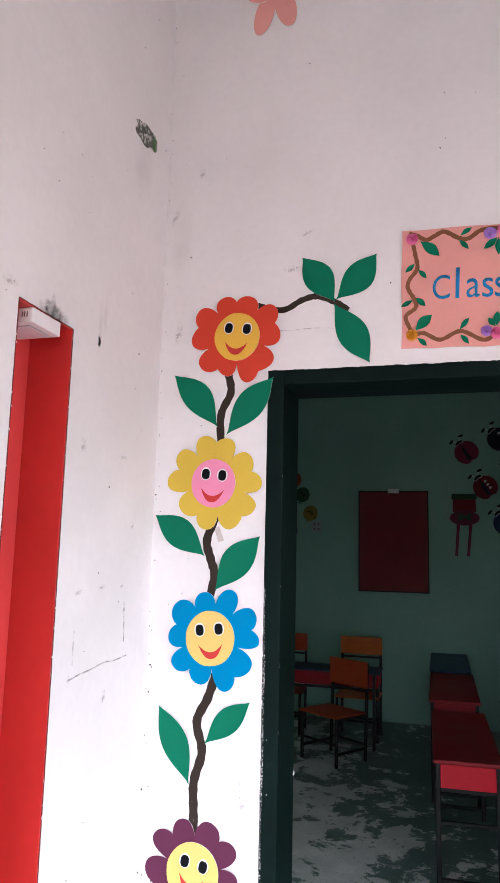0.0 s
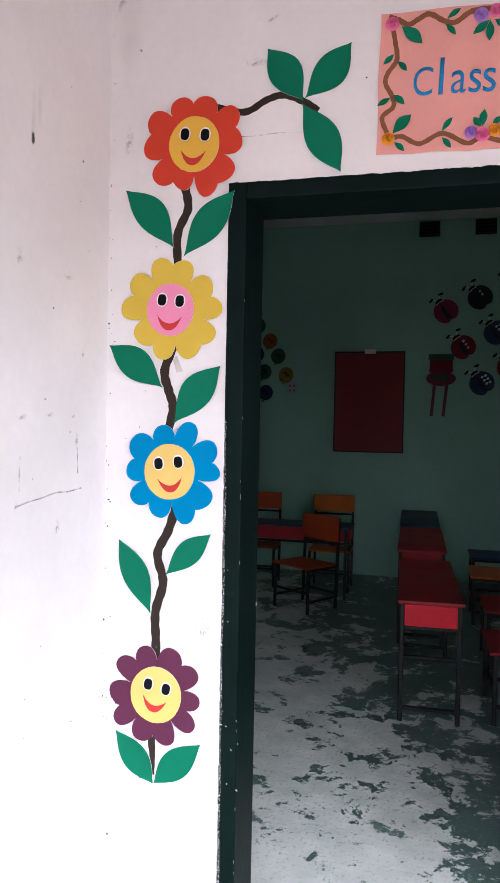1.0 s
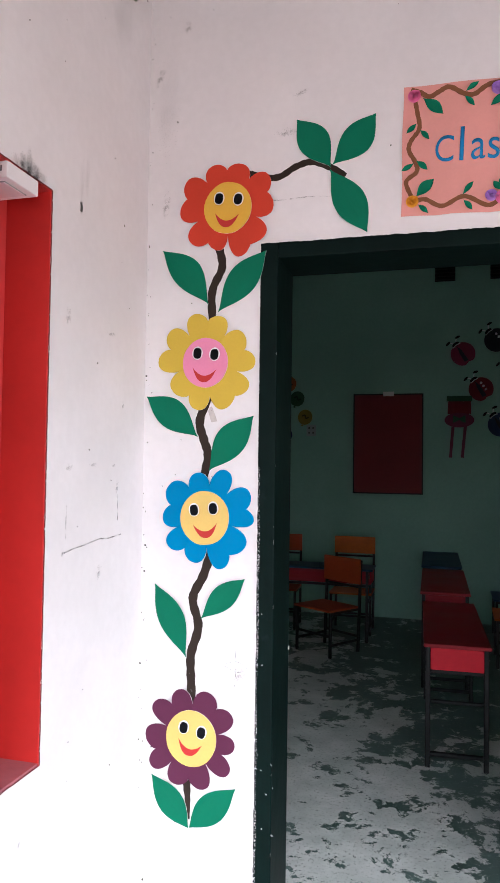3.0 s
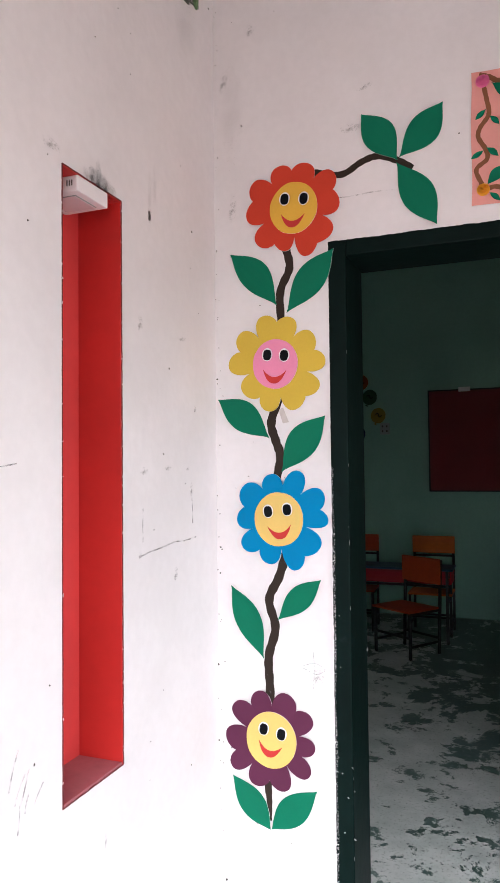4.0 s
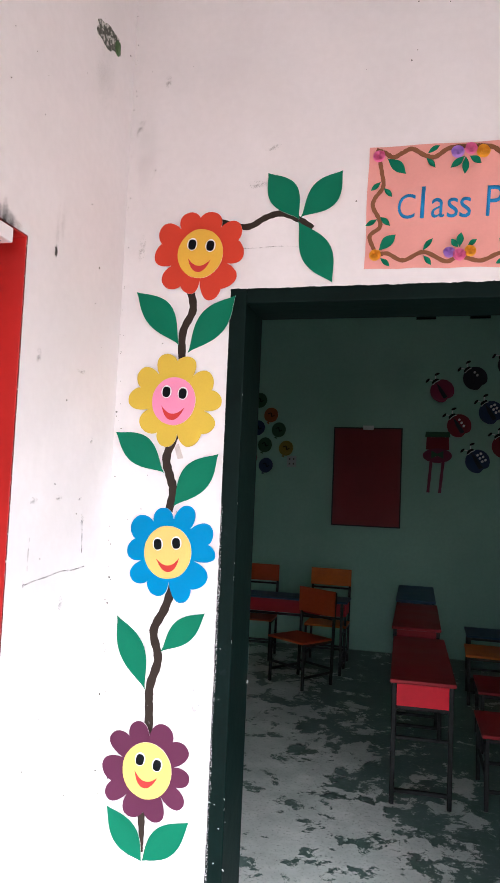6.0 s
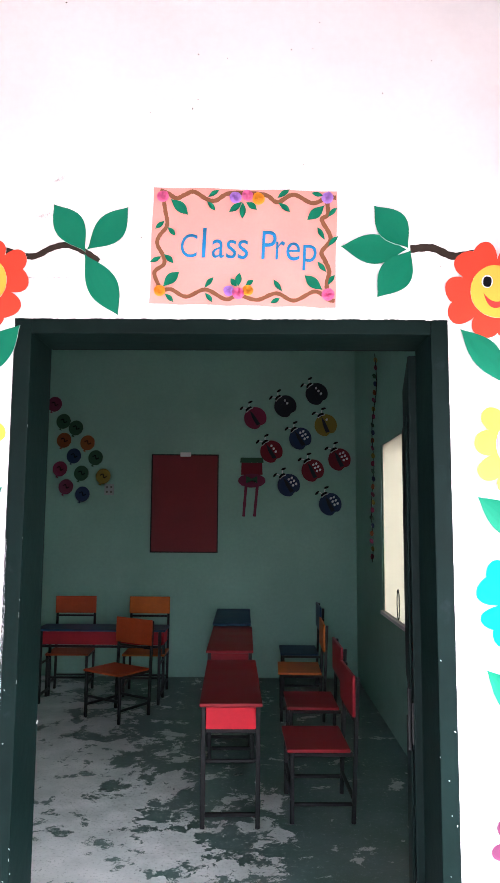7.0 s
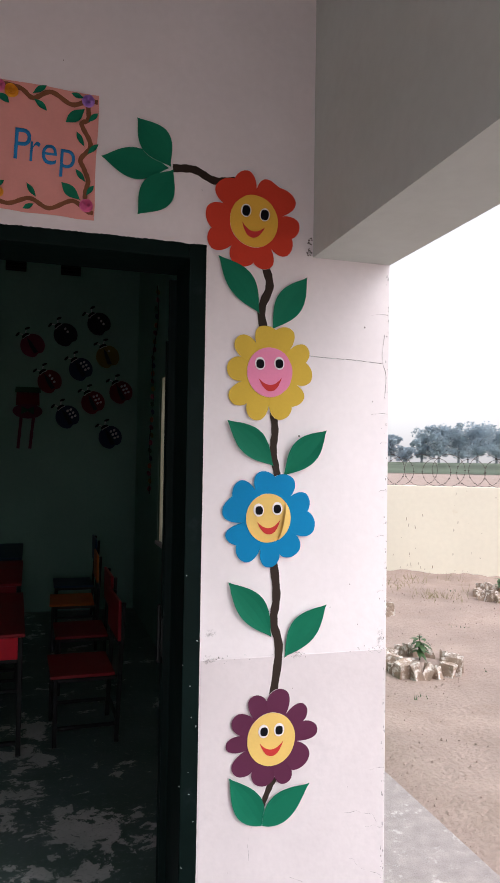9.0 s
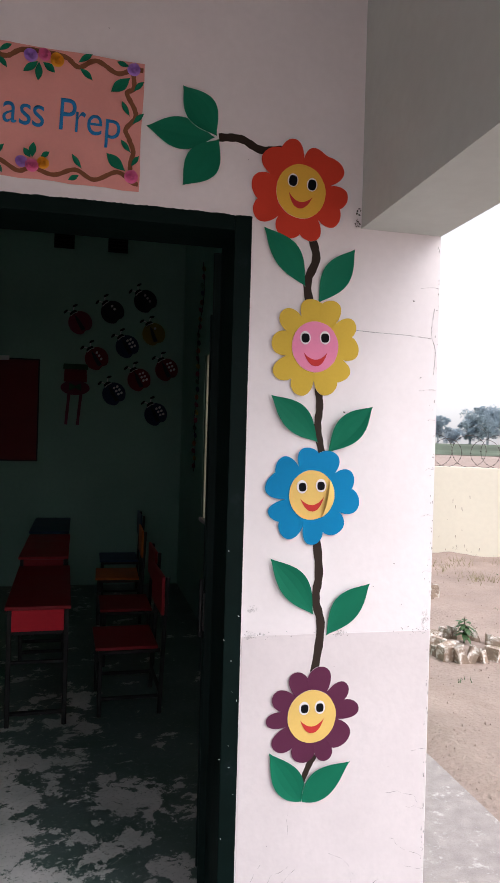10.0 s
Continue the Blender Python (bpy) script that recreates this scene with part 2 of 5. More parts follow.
PANEL_RUST = mat("rust_painted_board", (0.42, 0.06, 0.014), 0.5, gloss=0.25, spread=0.15, scale=5, fine=40, bump=0.06)
PANEL_BLUE = mat("blue_painted_board", (0.013, 0.055, 0.125), 0.5, gloss=0.25, spread=0.15, scale=5, fine=40, bump=0.06)

CLOTH = bpy.data.materials.new("cream_window_sheet")
CLOTH.use_nodes = True
_n, _l = CLOTH.node_tree.nodes, CLOTH.node_tree.links
_t = _n.new("ShaderNodeBsdfTranslucent")
_t.inputs["Color"].default_value = (0.50, 0.49, 0.42, 1)
_m = _n.new("ShaderNodeMixShader")
_m.inputs[0].default_value = 0.6
_n["Principled BSDF"].inputs["Base Color"].default_value = (0.7, 0.66, 0.54, 1)
_l.new(_n["Principled BSDF"].outputs[0], _m.inputs[1])
_l.new(_t.outputs[0], _m.inputs[2])
_l.new(_m.outputs[0], _n["Material Output"].inputs["Surface"])

_n, _l = TREE.node_tree.nodes, TREE.node_tree.links     # leaves let some light through, tinted with the same painted haze
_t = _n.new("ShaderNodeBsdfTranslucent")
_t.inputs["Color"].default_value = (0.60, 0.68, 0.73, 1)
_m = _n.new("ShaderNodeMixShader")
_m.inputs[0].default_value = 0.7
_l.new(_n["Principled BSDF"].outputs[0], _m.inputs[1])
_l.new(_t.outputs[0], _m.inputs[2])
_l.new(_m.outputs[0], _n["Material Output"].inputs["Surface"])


# ---------------------------------------------------------------- mesh helpers
def mesh_of(name, bm, mats, smooth=False):
    me = bpy.data.meshes.new(name)
    bmesh.ops.recalc_face_normals(bm, faces=bm.faces)
    bm.to_mesh(me)
    bm.free()
    for m in mats if isinstance(mats, (list, tuple)) else [mats]:
        me.materials.append(m)
    if smooth:
        for p in me.polygons:
            p.use_smooth = True
    return me


def thing(name, label, category, group="", kind="", at=None):
    ob = new(name)
    ob.empty_display_size = 0.05
    if at is not None:
        ob.matrix_basis = at
    return tagged(ob, label, category, group, kind)


def part(name, bm, mats, parent=None, label="", smooth=False):
    ob = new(name, mesh_of(name, bm, mats, smooth))
    ob.parent = parent
    return tagged(ob, label)


def block(x0, x1, y0, y1, z0, z1, bevel=0.0, bm=None, seg=2):
    own = bmesh.new()
    r = bmesh.ops.create_cube(own, size=1)
    for v in r["verts"]:
        v.co = Vector((x0 + (v.co.x + 0.5) * (x1 - x0), y0 + (v.co.y + 0.5) * (y1 - y0), z0 + (v.co.z + 0.5) * (z1 - z0)))
    if bevel:
        bmesh.ops.bevel(own, geom=own.edges[:], offset=bevel, segments=seg, affect="EDGES", profile=0.6)
    if bm is None:
        return own
    me = bpy.data.meshes.new("tmp")
    own.to_mesh(me)
    own.free()
    bm.from_mesh(me)
    bpy.data.meshes.remove(me)
    return bm


def tube(points, radius, sides=8, bm=None):
    """A round bar along points; radius a number or one for each point."""
    bm = bm or bmesh.new()
    pts = [Vector(p) for p in points]
    rings = []
    for i, p in enumerate(pts):
        d = (pts[min(i + 1, len(pts) - 1)] - pts[max(i - 1, 0)]).normalized()
        a = d.cross(Vector((0, 0, 1)))
        a = (a if a.length > 1e-3 else d.cross(Vector((1, 0, 0)))).normalized()
        b = d.cross(a)
        r = radius[i] if isinstance(radius, (list, tuple)) else radius
        rings.append([bm.verts.new(p + r * (math.cos(2 * math.pi * k / sides) * a + math.sin(2 * math.pi * k / sides) * b)) for k in range(sides)])
    for u, v in zip(rings, rings[1:]):
        for k in range(sides):
            bm.faces.new((u[k], u[(k + 1) % sides], v[(k + 1) % sides], v[k]))
    bm.faces.new(rings[0])
    bm.faces.new(list(reversed(rings[-1])))
    return bm


def sheet(outline, back, front, bm=None):
    """A flat cut-out facing -y: outline in x and z, its back and front in y. Cut edges take the second material."""
    bm = bm or bmesh.new()
    f = [bm.verts.new((x, front, z)) for x, z in outline]
    b = [bm.verts.new((x, back, z)) for x, z in outline]
    bm.faces.new(f)
    bm.faces.new(list(reversed(b)))
    for i in range(len(f)):
        j = (i + 1) % len(f)
        bm.faces.new((f[i], b[i], b[j], f[j])).material_index = 1
    return bm


def curve_through(points, steps=8):
    """Points on a smooth line through the given ones."""
    p = [Vector(q) for q in points]
    p = [2 * p[0] - p[1], *p, 2 * p[-1] - p[-2]]
    out = []
    for a, b, c, d in zip(p, p[1:], p[2:], p[3:]):
        for k in range(steps):
            s = k / steps
            out.append(0.5 * (2 * b + (c - a) * s + (2 * a - 5 * b + 4 * c - d) * s * s + (3 * b - a - 3 * c + d) * s ** 3))
    return out + [p[-2]]


def ribbon(points, width, back, front, taper=0.0):
    """A flat strip facing -y along a smooth line in x and z."""
    c = curve_through([(x, 0, z) for x, z in points])
    left, right = [], []
    for i, q in enumerate(c):
        d = (c[min(i + 1, len(c) - 1)] - c[max(i - 1, 0)]).normalized()
        w = width / 2 * (1 - taper * i / (len(c) - 1)) * (1 + 0.08 * math.sin(i * 1.7))
        left.append((q.x - d.z * w, q.z + d.x * w))
        right.append((q.x + d.z * w, q.z - d.x * w))
    bm = bmesh.new()
    rows = [[bm.verts.new((x, y, z)) for x, z in side] for side in (left, right) for y in (front, back)]
    lf, lb, rf, rb = rows
    for i in range(len(c) - 1):
        bm.faces.new((lf[i], rf[i], rf[i + 1], lf[i + 1]))
        bm.faces.new((lb[i], lb[i + 1], rb[i + 1], rb[i]))
        bm.faces.new((lf[i], lf[i + 1], lb[i + 1], lb[i])).material_index = 1
        bm.faces.new((rf[i], rb[i], rb[i + 1], rf[i + 1])).material_index = 1
    for i in (0, len(c) - 1):
        bm.faces.new((lf[i], rf[i], rb[i], lb[i]))
    return bm


def leaf_mesh(base, tip, width, off, curl=0.01, thick=0.0018, bow=0.1, root=1.5):
    """A cut-out leaf from base to tip on a wall that faces -y; off is its distance from the wall, curl how far its tip lifts."""
    bm = bmesh.new()
    base, tip = Vector((base[0], base[1])), Vector((tip[0], tip[1]))
    axis = tip - base
    side = Vector((-axis.y, axis.x)).normalized()
    n, m = 18, 4
    top = root / (root + 1.3)
    peak = (top ** root) * ((1 - top) ** 1.3)
    grids = []
    for layer in (0, 1):
        g = []
        for i in range(n + 1):
            s = i / n
            w = width / 2 * max(0.006, (s ** root) * ((1 - s) ** 1.3) / peak)
            mid = base + axis * s + side * 0.55 * bow * width * math.sin(math.pi * s)
            row = []
            for j in range(m + 1):
                u = 2 * j / m - 1
                p = mid + side * u * w
                y = -off - curl * (0.7 * s * s + 0.5 * (u * u) * (w / (width / 2))) + (thick if layer else 0)
                row.append(bm.verts.new((p.x, y, p.y)))
            g.append(row)
        grids.append(g)
    for g in grids:
        for i in range(n):
            for j in range(m):
                bm.faces.new((g[i][j], g[i + 1][j], g[i + 1][j + 1], g[i][j + 1]))
    f, b = grids
    for i in range(n):
        for j in (0, m):
            bm.faces.new((f[i][j], f[i + 1][j], b[i + 1][j], b[i][j])).material_index = 1
    for i in (0, n):
        for j in range(m):
            bm.faces.new((f[i][j], f[i][j + 1], b[i][j + 1], b[i][j])).material_index = 1
    return bm


def oval(cx, cz, rx, rz, turn=0.0, n=36):
    c, s = math.cos(radians(turn)), math.sin(radians(turn))
    pts = [(rx * math.cos(2 * math.pi * k / n), rz * math.sin(2 * math.pi * k / n)) for k in range(n)]
    return [(cx + x * c - z * s, cz + x * s + z * c) for x, z in pts]


# ---------------------------------------------------------------- structure
XL, XR, YF = -0.66, 1.535, -2.9           # veranda: side wall, open side, front edge
DL, DR, DT = -0.310, 0.946, 2.187         # doorway in the front wall
RX, RB, RLX = 1.44, 5.5, -3.2             # classroom: inner right, back and left faces
ROOF, SOILZ = 3.62, -0.12
NY0, NY1, NZ0, NZ1 = -0.75, -0.527, 0.887, 2.17   # red window opening in the side wall
WY0, WY1, WZ0, WZ1 = 2.97, 3.94, 0.88, 2.25       # classroom window


def structure(name, boxes, material, label):
    bm = bmesh.new()
    for b in boxes:
        block(*b, bm=bm)
    return tagged(part(name, bm, material), label, "", "", "structure")


structure("wall_front", [(XL - 0.23, DL, 0, 0.115, 0, ROOF), (DR, XR, 0, 0.115, 0, ROOF), (DL, DR, 0, 0.115, DT, ROOF)],
          WALL, "white painted plaster wall round the classroom doorway")
structure("wall_front_inside", [(RLX, DL, 0.115, 0.23, 0, ROOF), (DR, RX, 0.115, 0.23, 0, ROOF), (DL, DR, 0.115, 0.23, DT, ROOF)],
          ROOM, "pale green inner face of the doorway wall")
structure("wall_side", [(XL - 0.23, XL, YF, NY0, SOILZ, ROOF), (XL - 0.23, XL, NY1, 0, SOILZ, ROOF),
                        (XL - 0.23, XL, NY0, NY1, SOILZ, NZ0), (XL - 0.23, XL, NY0, NY1, NZ1, ROOF)],
          WALL, "white painted side wall with a narrow red window")
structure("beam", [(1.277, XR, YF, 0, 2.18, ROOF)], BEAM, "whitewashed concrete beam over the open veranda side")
# added out of view; its height sets how much sky reaches the wall
structure("beam_front", [(XL, 1.277, YF, YF + 0.25, 2.5, ROOF)], BEAM, "added beam out of view, limiting sky light at the veranda front")
structure("pillar", [(1.277, XR, YF, YF + 0.26, 0, 2.18)], WALL, "white plastered veranda pillar")
structure("ceiling_veranda", [(XL - 0.23, XR, YF, 0.23, ROOF, ROOF + 0.15)], CEIL, "whitewashed veranda roof slab")
structure("ceiling_classroom", [(RLX - 0.2, XR, 0.23, RB + 0.2, ROOF, ROOF + 0.15)], CEIL, "whitewashed classroom ceiling")
structure("wall_back", [(RLX - 0.2, XR, RB, RB + 0.2, SOILZ, ROOF)], ROOM, "pale green classroom back wall")
structure("wall_left", [(RLX - 0.2, RLX, 0.115, RB, SOILZ, ROOF)], ROOM, "pale green classroom left wall")
structure("wall_right", [(RX, XR, 0.115, WY0, SOILZ, ROOF), (RX, XR, WY1, RB, SOILZ, ROOF), (RX, XR, WY0, WY1, SOILZ, WZ0), (RX, XR, WY0, WY1, WZ1, ROOF)],
          ROOM, "pale green classroom wall with one window")
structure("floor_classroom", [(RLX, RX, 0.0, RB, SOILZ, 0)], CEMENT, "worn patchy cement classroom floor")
structure("floor_veranda", [(XL, XR, YF, 0, SOILZ, 0)], VERANDA, "dark cement veranda floor, out of view")
structure("pavement", [(XR, 2.20, YF - 0.6, RB + 0.2, SOILZ - 0.1, -0.002)], APRON, "rough concrete apron beside the building")
structure("trim", [(DR + 0.003, XR - 0.003, -0.0025, 0, 0, 0.982)], DADO, "patched lower plaster with a level joint")


def ragged_edge(x, z0, z1, side, seed):
    """A crumbled plaster edge along the door frame, rougher low down on one side."""
    n = 420
    out = [(x, z0 + (z1 - z0) * i / n) for i in range(n + 1)]
    inn = []
    for _, z in out:
        slow, mid, quick = (noise.noise(Vector((seed, k, z * f))) for k, f in ((0, 7), (5, 45), (9, 170)))
        rough = 1.0 if side > 0 and z < 1.45 else 0.3
        inn.append((x + side * max(0.0006, 0.0015 + rough * (0.003 * max(0, slow) + 0.002 * mid + 0.001 * quick)), z))
    return sheet(out + inn[::-1], 0.0, -0.0055)


# door: painted frame and one leaf folded back into the room
door = thing("door_1", "dark green-black painted door frame with its leaf open inwards", "door", kind="structure")
for name, box in (("jamb", (DL, DL + 0.052, -0.004, 0.2, 0, DT)), ("jamb", (DR - 0.051, DR, -0.004, 0.2, 0, DT)),
                  ("head", (DL + 0.052, DR - 0.051, -0.004, 0.2, DT - 0.047, DT))):
    part(name, block(*box, bevel=0.004), FRAME, door)
bm = block(0, 0.60, -0.04, 0, 0.01, DT - 0.06, bevel=0.003)
for z0, z1 in ((0.15, 0.9), (1.05, 1.95)):
    block(0.09, 0.51, 0, 0.008, z0, z1, bevel=0.004, bm=bm)
leaf_panel = mesh_of("leaf", bm, FRAME)
leaf = new("leaf", leaf_panel)
leaf.parent = door
leaf.matrix_basis = pose(DR - 0.074, 0.205, 0, 0, 0, 80)
bolt = part("bolt", tube([(0.03, 0.012, 0.92), (0.03, 0.012, 1.10)], 0.006), TUBE, leaf, "dark painted tower bolt")
part("bolt_plate", block(0.012, 0.048, 0.0, 0.005, 0.94, 1.06, bevel=0.001), TUBE, leaf)
part("latch_plate", block(DL + 0.050, DL + 0.0545, 0.190, 0.199, 0.996, 1.006), CHIP, door, "bright worn latch plate")
for k, x, side in ((1, DL, 1), (2, DR, -1)):
    tagged(part("plaster_edge", ragged_edge(x, 0.02, DT - 0.01, side, k), [WALL, WALL]), "crumbling white plaster edge beside the door frame", "plaster", "", "structure")
bm = bmesh.new()
rnd = random.Random(5)
xs = [DL + (DR - DL) * i / 200 for i in range(201)]
sheet([(x, DT + 0.004) for x in xs] + [(x, DT - 0.001 - 0.005 * abs(noise.noise(Vector((x * 14, 2, 0)))) - 0.002 * rnd.random()) for x in reversed(xs)], 0, -0.0055, bm)
tagged(part("plaster_edge", bm, [WALL, WALL]), "crumbling white plaster edge over the door frame", "plaster", "", "structure")
# chips of bare primer on the frame
bm = bmesh.new()
for k in range(30):
    left = k % 2
    x = (DL + 0.052 + rnd.uniform(-0.045, 0.004)) if left else (DR - 0.052 + rnd.uniform(-0.004, 0.045))
    sheet(oval(x, rnd.uniform(0.1, 1.25), rnd.uniform(0.0008, 0.0022), rnd.uniform(0.001, 0.004), rnd.uniform(0, 90), 6), -0.0035, -0.0047, bm)
for k in range(9):
    sheet(oval(DL + 0.0505 + rnd.uniform(-0.001, 0.001), rnd.uniform(0.2, 2.1), rnd.uniform(0.0002, 0.0005), rnd.uniform(0.002, 0.009), 0, 6), -0.0030, -0.0045, bm)
strip = [(DL + 0.0005, 0.05 + 0.015 * i) for i in range(101)]
scrape = sheet(strip + [(x + 0.008 + 0.005 * noise.noise(Vector((0, 4, z * 5))), z) for x, z in reversed(strip)], -0.0035, -0.0052)
tagged(part("scraped_paint", scrape, [SCRAPED, SCRAPED]), "scraped white marks along the dark frame edge", "scrape", "", "stuff")
tagged(part("paint_chips", bm, [CHIP, CHIP]), "tiny pale chips in the dark door paint", "chips", "", "stuff")

# red window in the side wall
win = thing("window_1", "narrow deep window opening painted glossy red", "window", kind="structure")
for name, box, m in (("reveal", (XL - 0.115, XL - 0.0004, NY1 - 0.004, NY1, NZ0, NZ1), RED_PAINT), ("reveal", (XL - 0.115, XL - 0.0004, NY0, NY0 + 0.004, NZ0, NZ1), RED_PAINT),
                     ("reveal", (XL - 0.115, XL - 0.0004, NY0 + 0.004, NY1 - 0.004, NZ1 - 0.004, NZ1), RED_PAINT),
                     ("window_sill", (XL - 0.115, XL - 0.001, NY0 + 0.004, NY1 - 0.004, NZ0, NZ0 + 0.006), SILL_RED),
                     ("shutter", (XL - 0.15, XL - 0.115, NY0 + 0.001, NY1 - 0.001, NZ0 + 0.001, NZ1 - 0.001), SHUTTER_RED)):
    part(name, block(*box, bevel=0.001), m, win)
for k, (y0, z0, y1, z1) in enumerate(((NY1, NZ0, NY1, NZ1), (NY0, NZ0, NY0, NZ1), (NY0, NZ0, NY1, NZ0), (NY0, NZ1, NY1, NZ1))):
    n = max(6, int(math.hypot(y1 - y0, z1 - z0) / 0.02))
    pts = [(y0 + (y1 - y0) * i / n + 0.0012 * noise.noise(Vector((i * 0.9, k, 0))), z0 + (z1 - z0) * i / n + 0.0012 * noise.noise(Vector((i * 0.9, k, 5)))) for i in range(n + 1)]
    rim = part("paint_edge", ribbon(pts, 0.0022, 0.0, -0.0014), [EDGE_RED, EDGE_RED], win, "uneven dark red brushed edge")
    rim.matrix_basis = pose(XL, 0, 0, 0, 0, 90)
bm = bmesh.new()
rnd = random.Random(77)
for k in range(44):
    y = NY1 - 0.001 + rnd.uniform(-0.002, 0.003) if k % 3 else NY0 + rnd.uniform(-0.003, 0.001)
    sheet(oval(y, NZ0 + (NZ1 - NZ0) * rnd.random(), rnd.uniform(0.0005, 0.0013), rnd.uniform(0.0008, 0.0030), rnd.uniform(-20, 20), 7), -0.001, -0.0024, bm)
ob = tagged(part("plaster_chips", bm, [WALL, WALL]), "white chips along the worn red window edge", "chips", "", "stuff")
ob.matrix_basis = pose(XL, 0, 0, 0, 0, 90)

# square surface lamp under the top of the red window
lamp = thing("square_lamp", "white square surface lamp, unlit, under the red window head", "lamp")
part("housing", block(XL - 0.108, XL + 0.004, -0.702, -0.588, 2.131, NZ1 - 0.0045, bevel=0.0035), WHITE_PLASTIC, lamp)
part("rim", block(XL - 0.090, XL - 0.014, -0.684, -0.606, 2.1295, 2.1315), SWITCH, lamp, "grey line round the diffuser")
part("diffuser", block(XL - 0.088, XL - 0.016, -0.682, -0.608, 2.1285, 2.1312), DIFFUSER, lamp, "pinkish translucent diffuser")
for k in range(3):
    part("vent_slot", block(XL - 0.0115 - 0.006 * k, XL - 0.009 - 0.006 * k, -0.7028, -0.7015, 2.144, 2.156), SPECK, lamp)

# classroom window with a cream sheet over it
win = thing("window_2", "classroom window covered by a cream sheet", "window", kind="structure")
for box in ((RX - 0.006, RX + 0.05, WY0 - 0.03, WY0, WZ0, WZ1), (RX - 0.006, RX + 0.05, WY1, WY1 + 0.03, WZ0, WZ1), (RX - 0.006, RX + 0.05, WY0 - 0.03, WY1 + 0.03, WZ1, WZ1 + 0.03)):
    part("window_frame", block(*box, bevel=0.002), ROOM, win)
part("window_sill", block(RX - 0.02, RX + 0.09, WY0 - 0.03, WY1 + 0.03, WZ0 - 0.03, WZ0, bevel=0.004), WALL, win)
part("sheet", block(RX + 0.012, RX + 0.014, WY0, WY1, WZ0, WZ1), CLOTH, win)
ring = [(RX - 0.003, 3.3 + 0.045 * math.cos(a * math.pi / 8), 1.0 + 0.11 * math.sin(a * math.pi / 8)) for a in range(17)]
part("wire_loop", tube(ring, 0.004, 6), TUBE, win)

# wear on the walls
tagged(part("wall_hole", sheet(oval(0, 0, 0.075, 0.034, 10, 22), 0, -0.003), [HOLE, HOLE]), "crumbled hole in the white plaster with green growth", "hole")
hole = bpy.data.objects["wall_hole"]
for v in hole.data.vertices:
    r = 1 + 0.5 * (noise.noise(Vector((v.co.x * 60, 3, v.co.z * 60))))
    v.co.x, v.co.z = v.co.x * r, v.co.z * r
hole.matrix_basis = pose(XL + 0.0005, -0.185, 2.89, 0, 0, 90)
moss = bmesh.new()
bmesh.ops.create_icosphere(moss, subdivisions=2, radius=0.02)
for v in moss.verts:
    v.co = Vector((v.co.x * 0.35, v.co.y * 0.7, v.co.z * 1.2)) * (1 + 0.4 * noise.noise(v.co * 90))
moss = part("moss", moss, LEAF, hole, "green tuft of moss")
moss.matrix_basis = pose(0.055, -0.004, 0.002, 0, 0, 90)


def mark_line(points, width, side, material, name, label):
    """A thin crack or scratch; side: 'front' on the front wall, 'left' on the side wall."""
    bm = ribbon(points, width, 0.0, -0.0012)
    ob = tagged(part(name, bm, [material, material]), label, "crack")
    if side == "left":
        ob.matrix_basis = pose(XL, 0, 0, 0, 0, 90)
    return ob


def stain(y, z, wide, high, side, material, name, label, turn=0.0):
    """A soft patch on the front wall (x, z) or the side wall (y, z)."""
    ob = tagged(part(name, sheet(oval(0, 0, wide / 2, high / 2, 0, 24), -0.0008, -0.0016), [material, material]), label, "stain")
    ob.matrix_basis = pose(XL, y, z, 0, turn, 90) if side == "left" else pose(y, -0.0024 if z < 1 else 0, z, 0, turn, 0)
    return ob


mark_line([(-0.449, 1.342), (-0.40, 1.348), (-0.34, 1.352), (-0.27, 1.359), (-0.22, 1.356), (-0.145, 1.360)], 0.0032, "left", LINE, "wall_crack", "hairline crack across the white side wall")
mark_line([(-0.948, 1.556), (-0.915, 1.560), (-0.885, 1.564)], 0.0025, "left", LINE, "wall_crack", "short broken hairline crack on white wall")
mark_line([(-0.435, 1.46), (-0.437, 1.42), (-0.436, 1.375)], 0.0035, "left", LINE, "scratch", "dotted upright grey scratch on white wall")
mark_line([(-0.172, 1.50), (-0.168, 1.45), (-0.165, 1.40)], 0.003, "left", LINE, "scratch", "dotted upright grey scratch on white wall")
for y, z, wide, high in ((-0.43, 1.545, 0.05, 0.022), (-0.31, 1.552, 0.05, 0.018), (-0.195, 1.55, 0.03, 0.016), (-0.174, 1.49, 0.02, 0.05), (-0.268, 1.275, 0.028, 0.05), (-0.146, 1.715, 0.02, 0.03),
                         (-0.445, 1.90, 0.035, 0.05), (-0.226, 1.90, 0.06, 0.02), (-0.787, 2.195, 0.07, 0.03), (-0.45, 1.345, 0.02, 0.025), (-0.60, 0.755, 0.012, 0.05)):
    stain(y, z, wide, high, "left", SCUFF, "scuff", "small rubbed grey scuff on white paint")
for y, z, wide, high in ((-0.62, 2.175, 0.16, 0.07), (-0.62, 2.185, 0.030, 0.10), (-0.595, 2.175, 0.04, 0.06), (-0.645, 2.185, 0.03, 0.05)):
    stain(y, z, wide, high, "left", SOOT, "soot_stain", "dark sooty stain over the square lamp")
for y, z, wide, high in ((-0.394, 2.235, 0.03, 0.15), (-0.370, 2.27, 0.03, 0.14)):
    stain(y, z, wide, high, "left", SMUDGE, "drip_stain", "grey drip stain round a nail hole")
stain(-0.397, 2.18, 0.022, 0.045, "left", SOOT, "nail_stain", "dark ring round a nail hole")
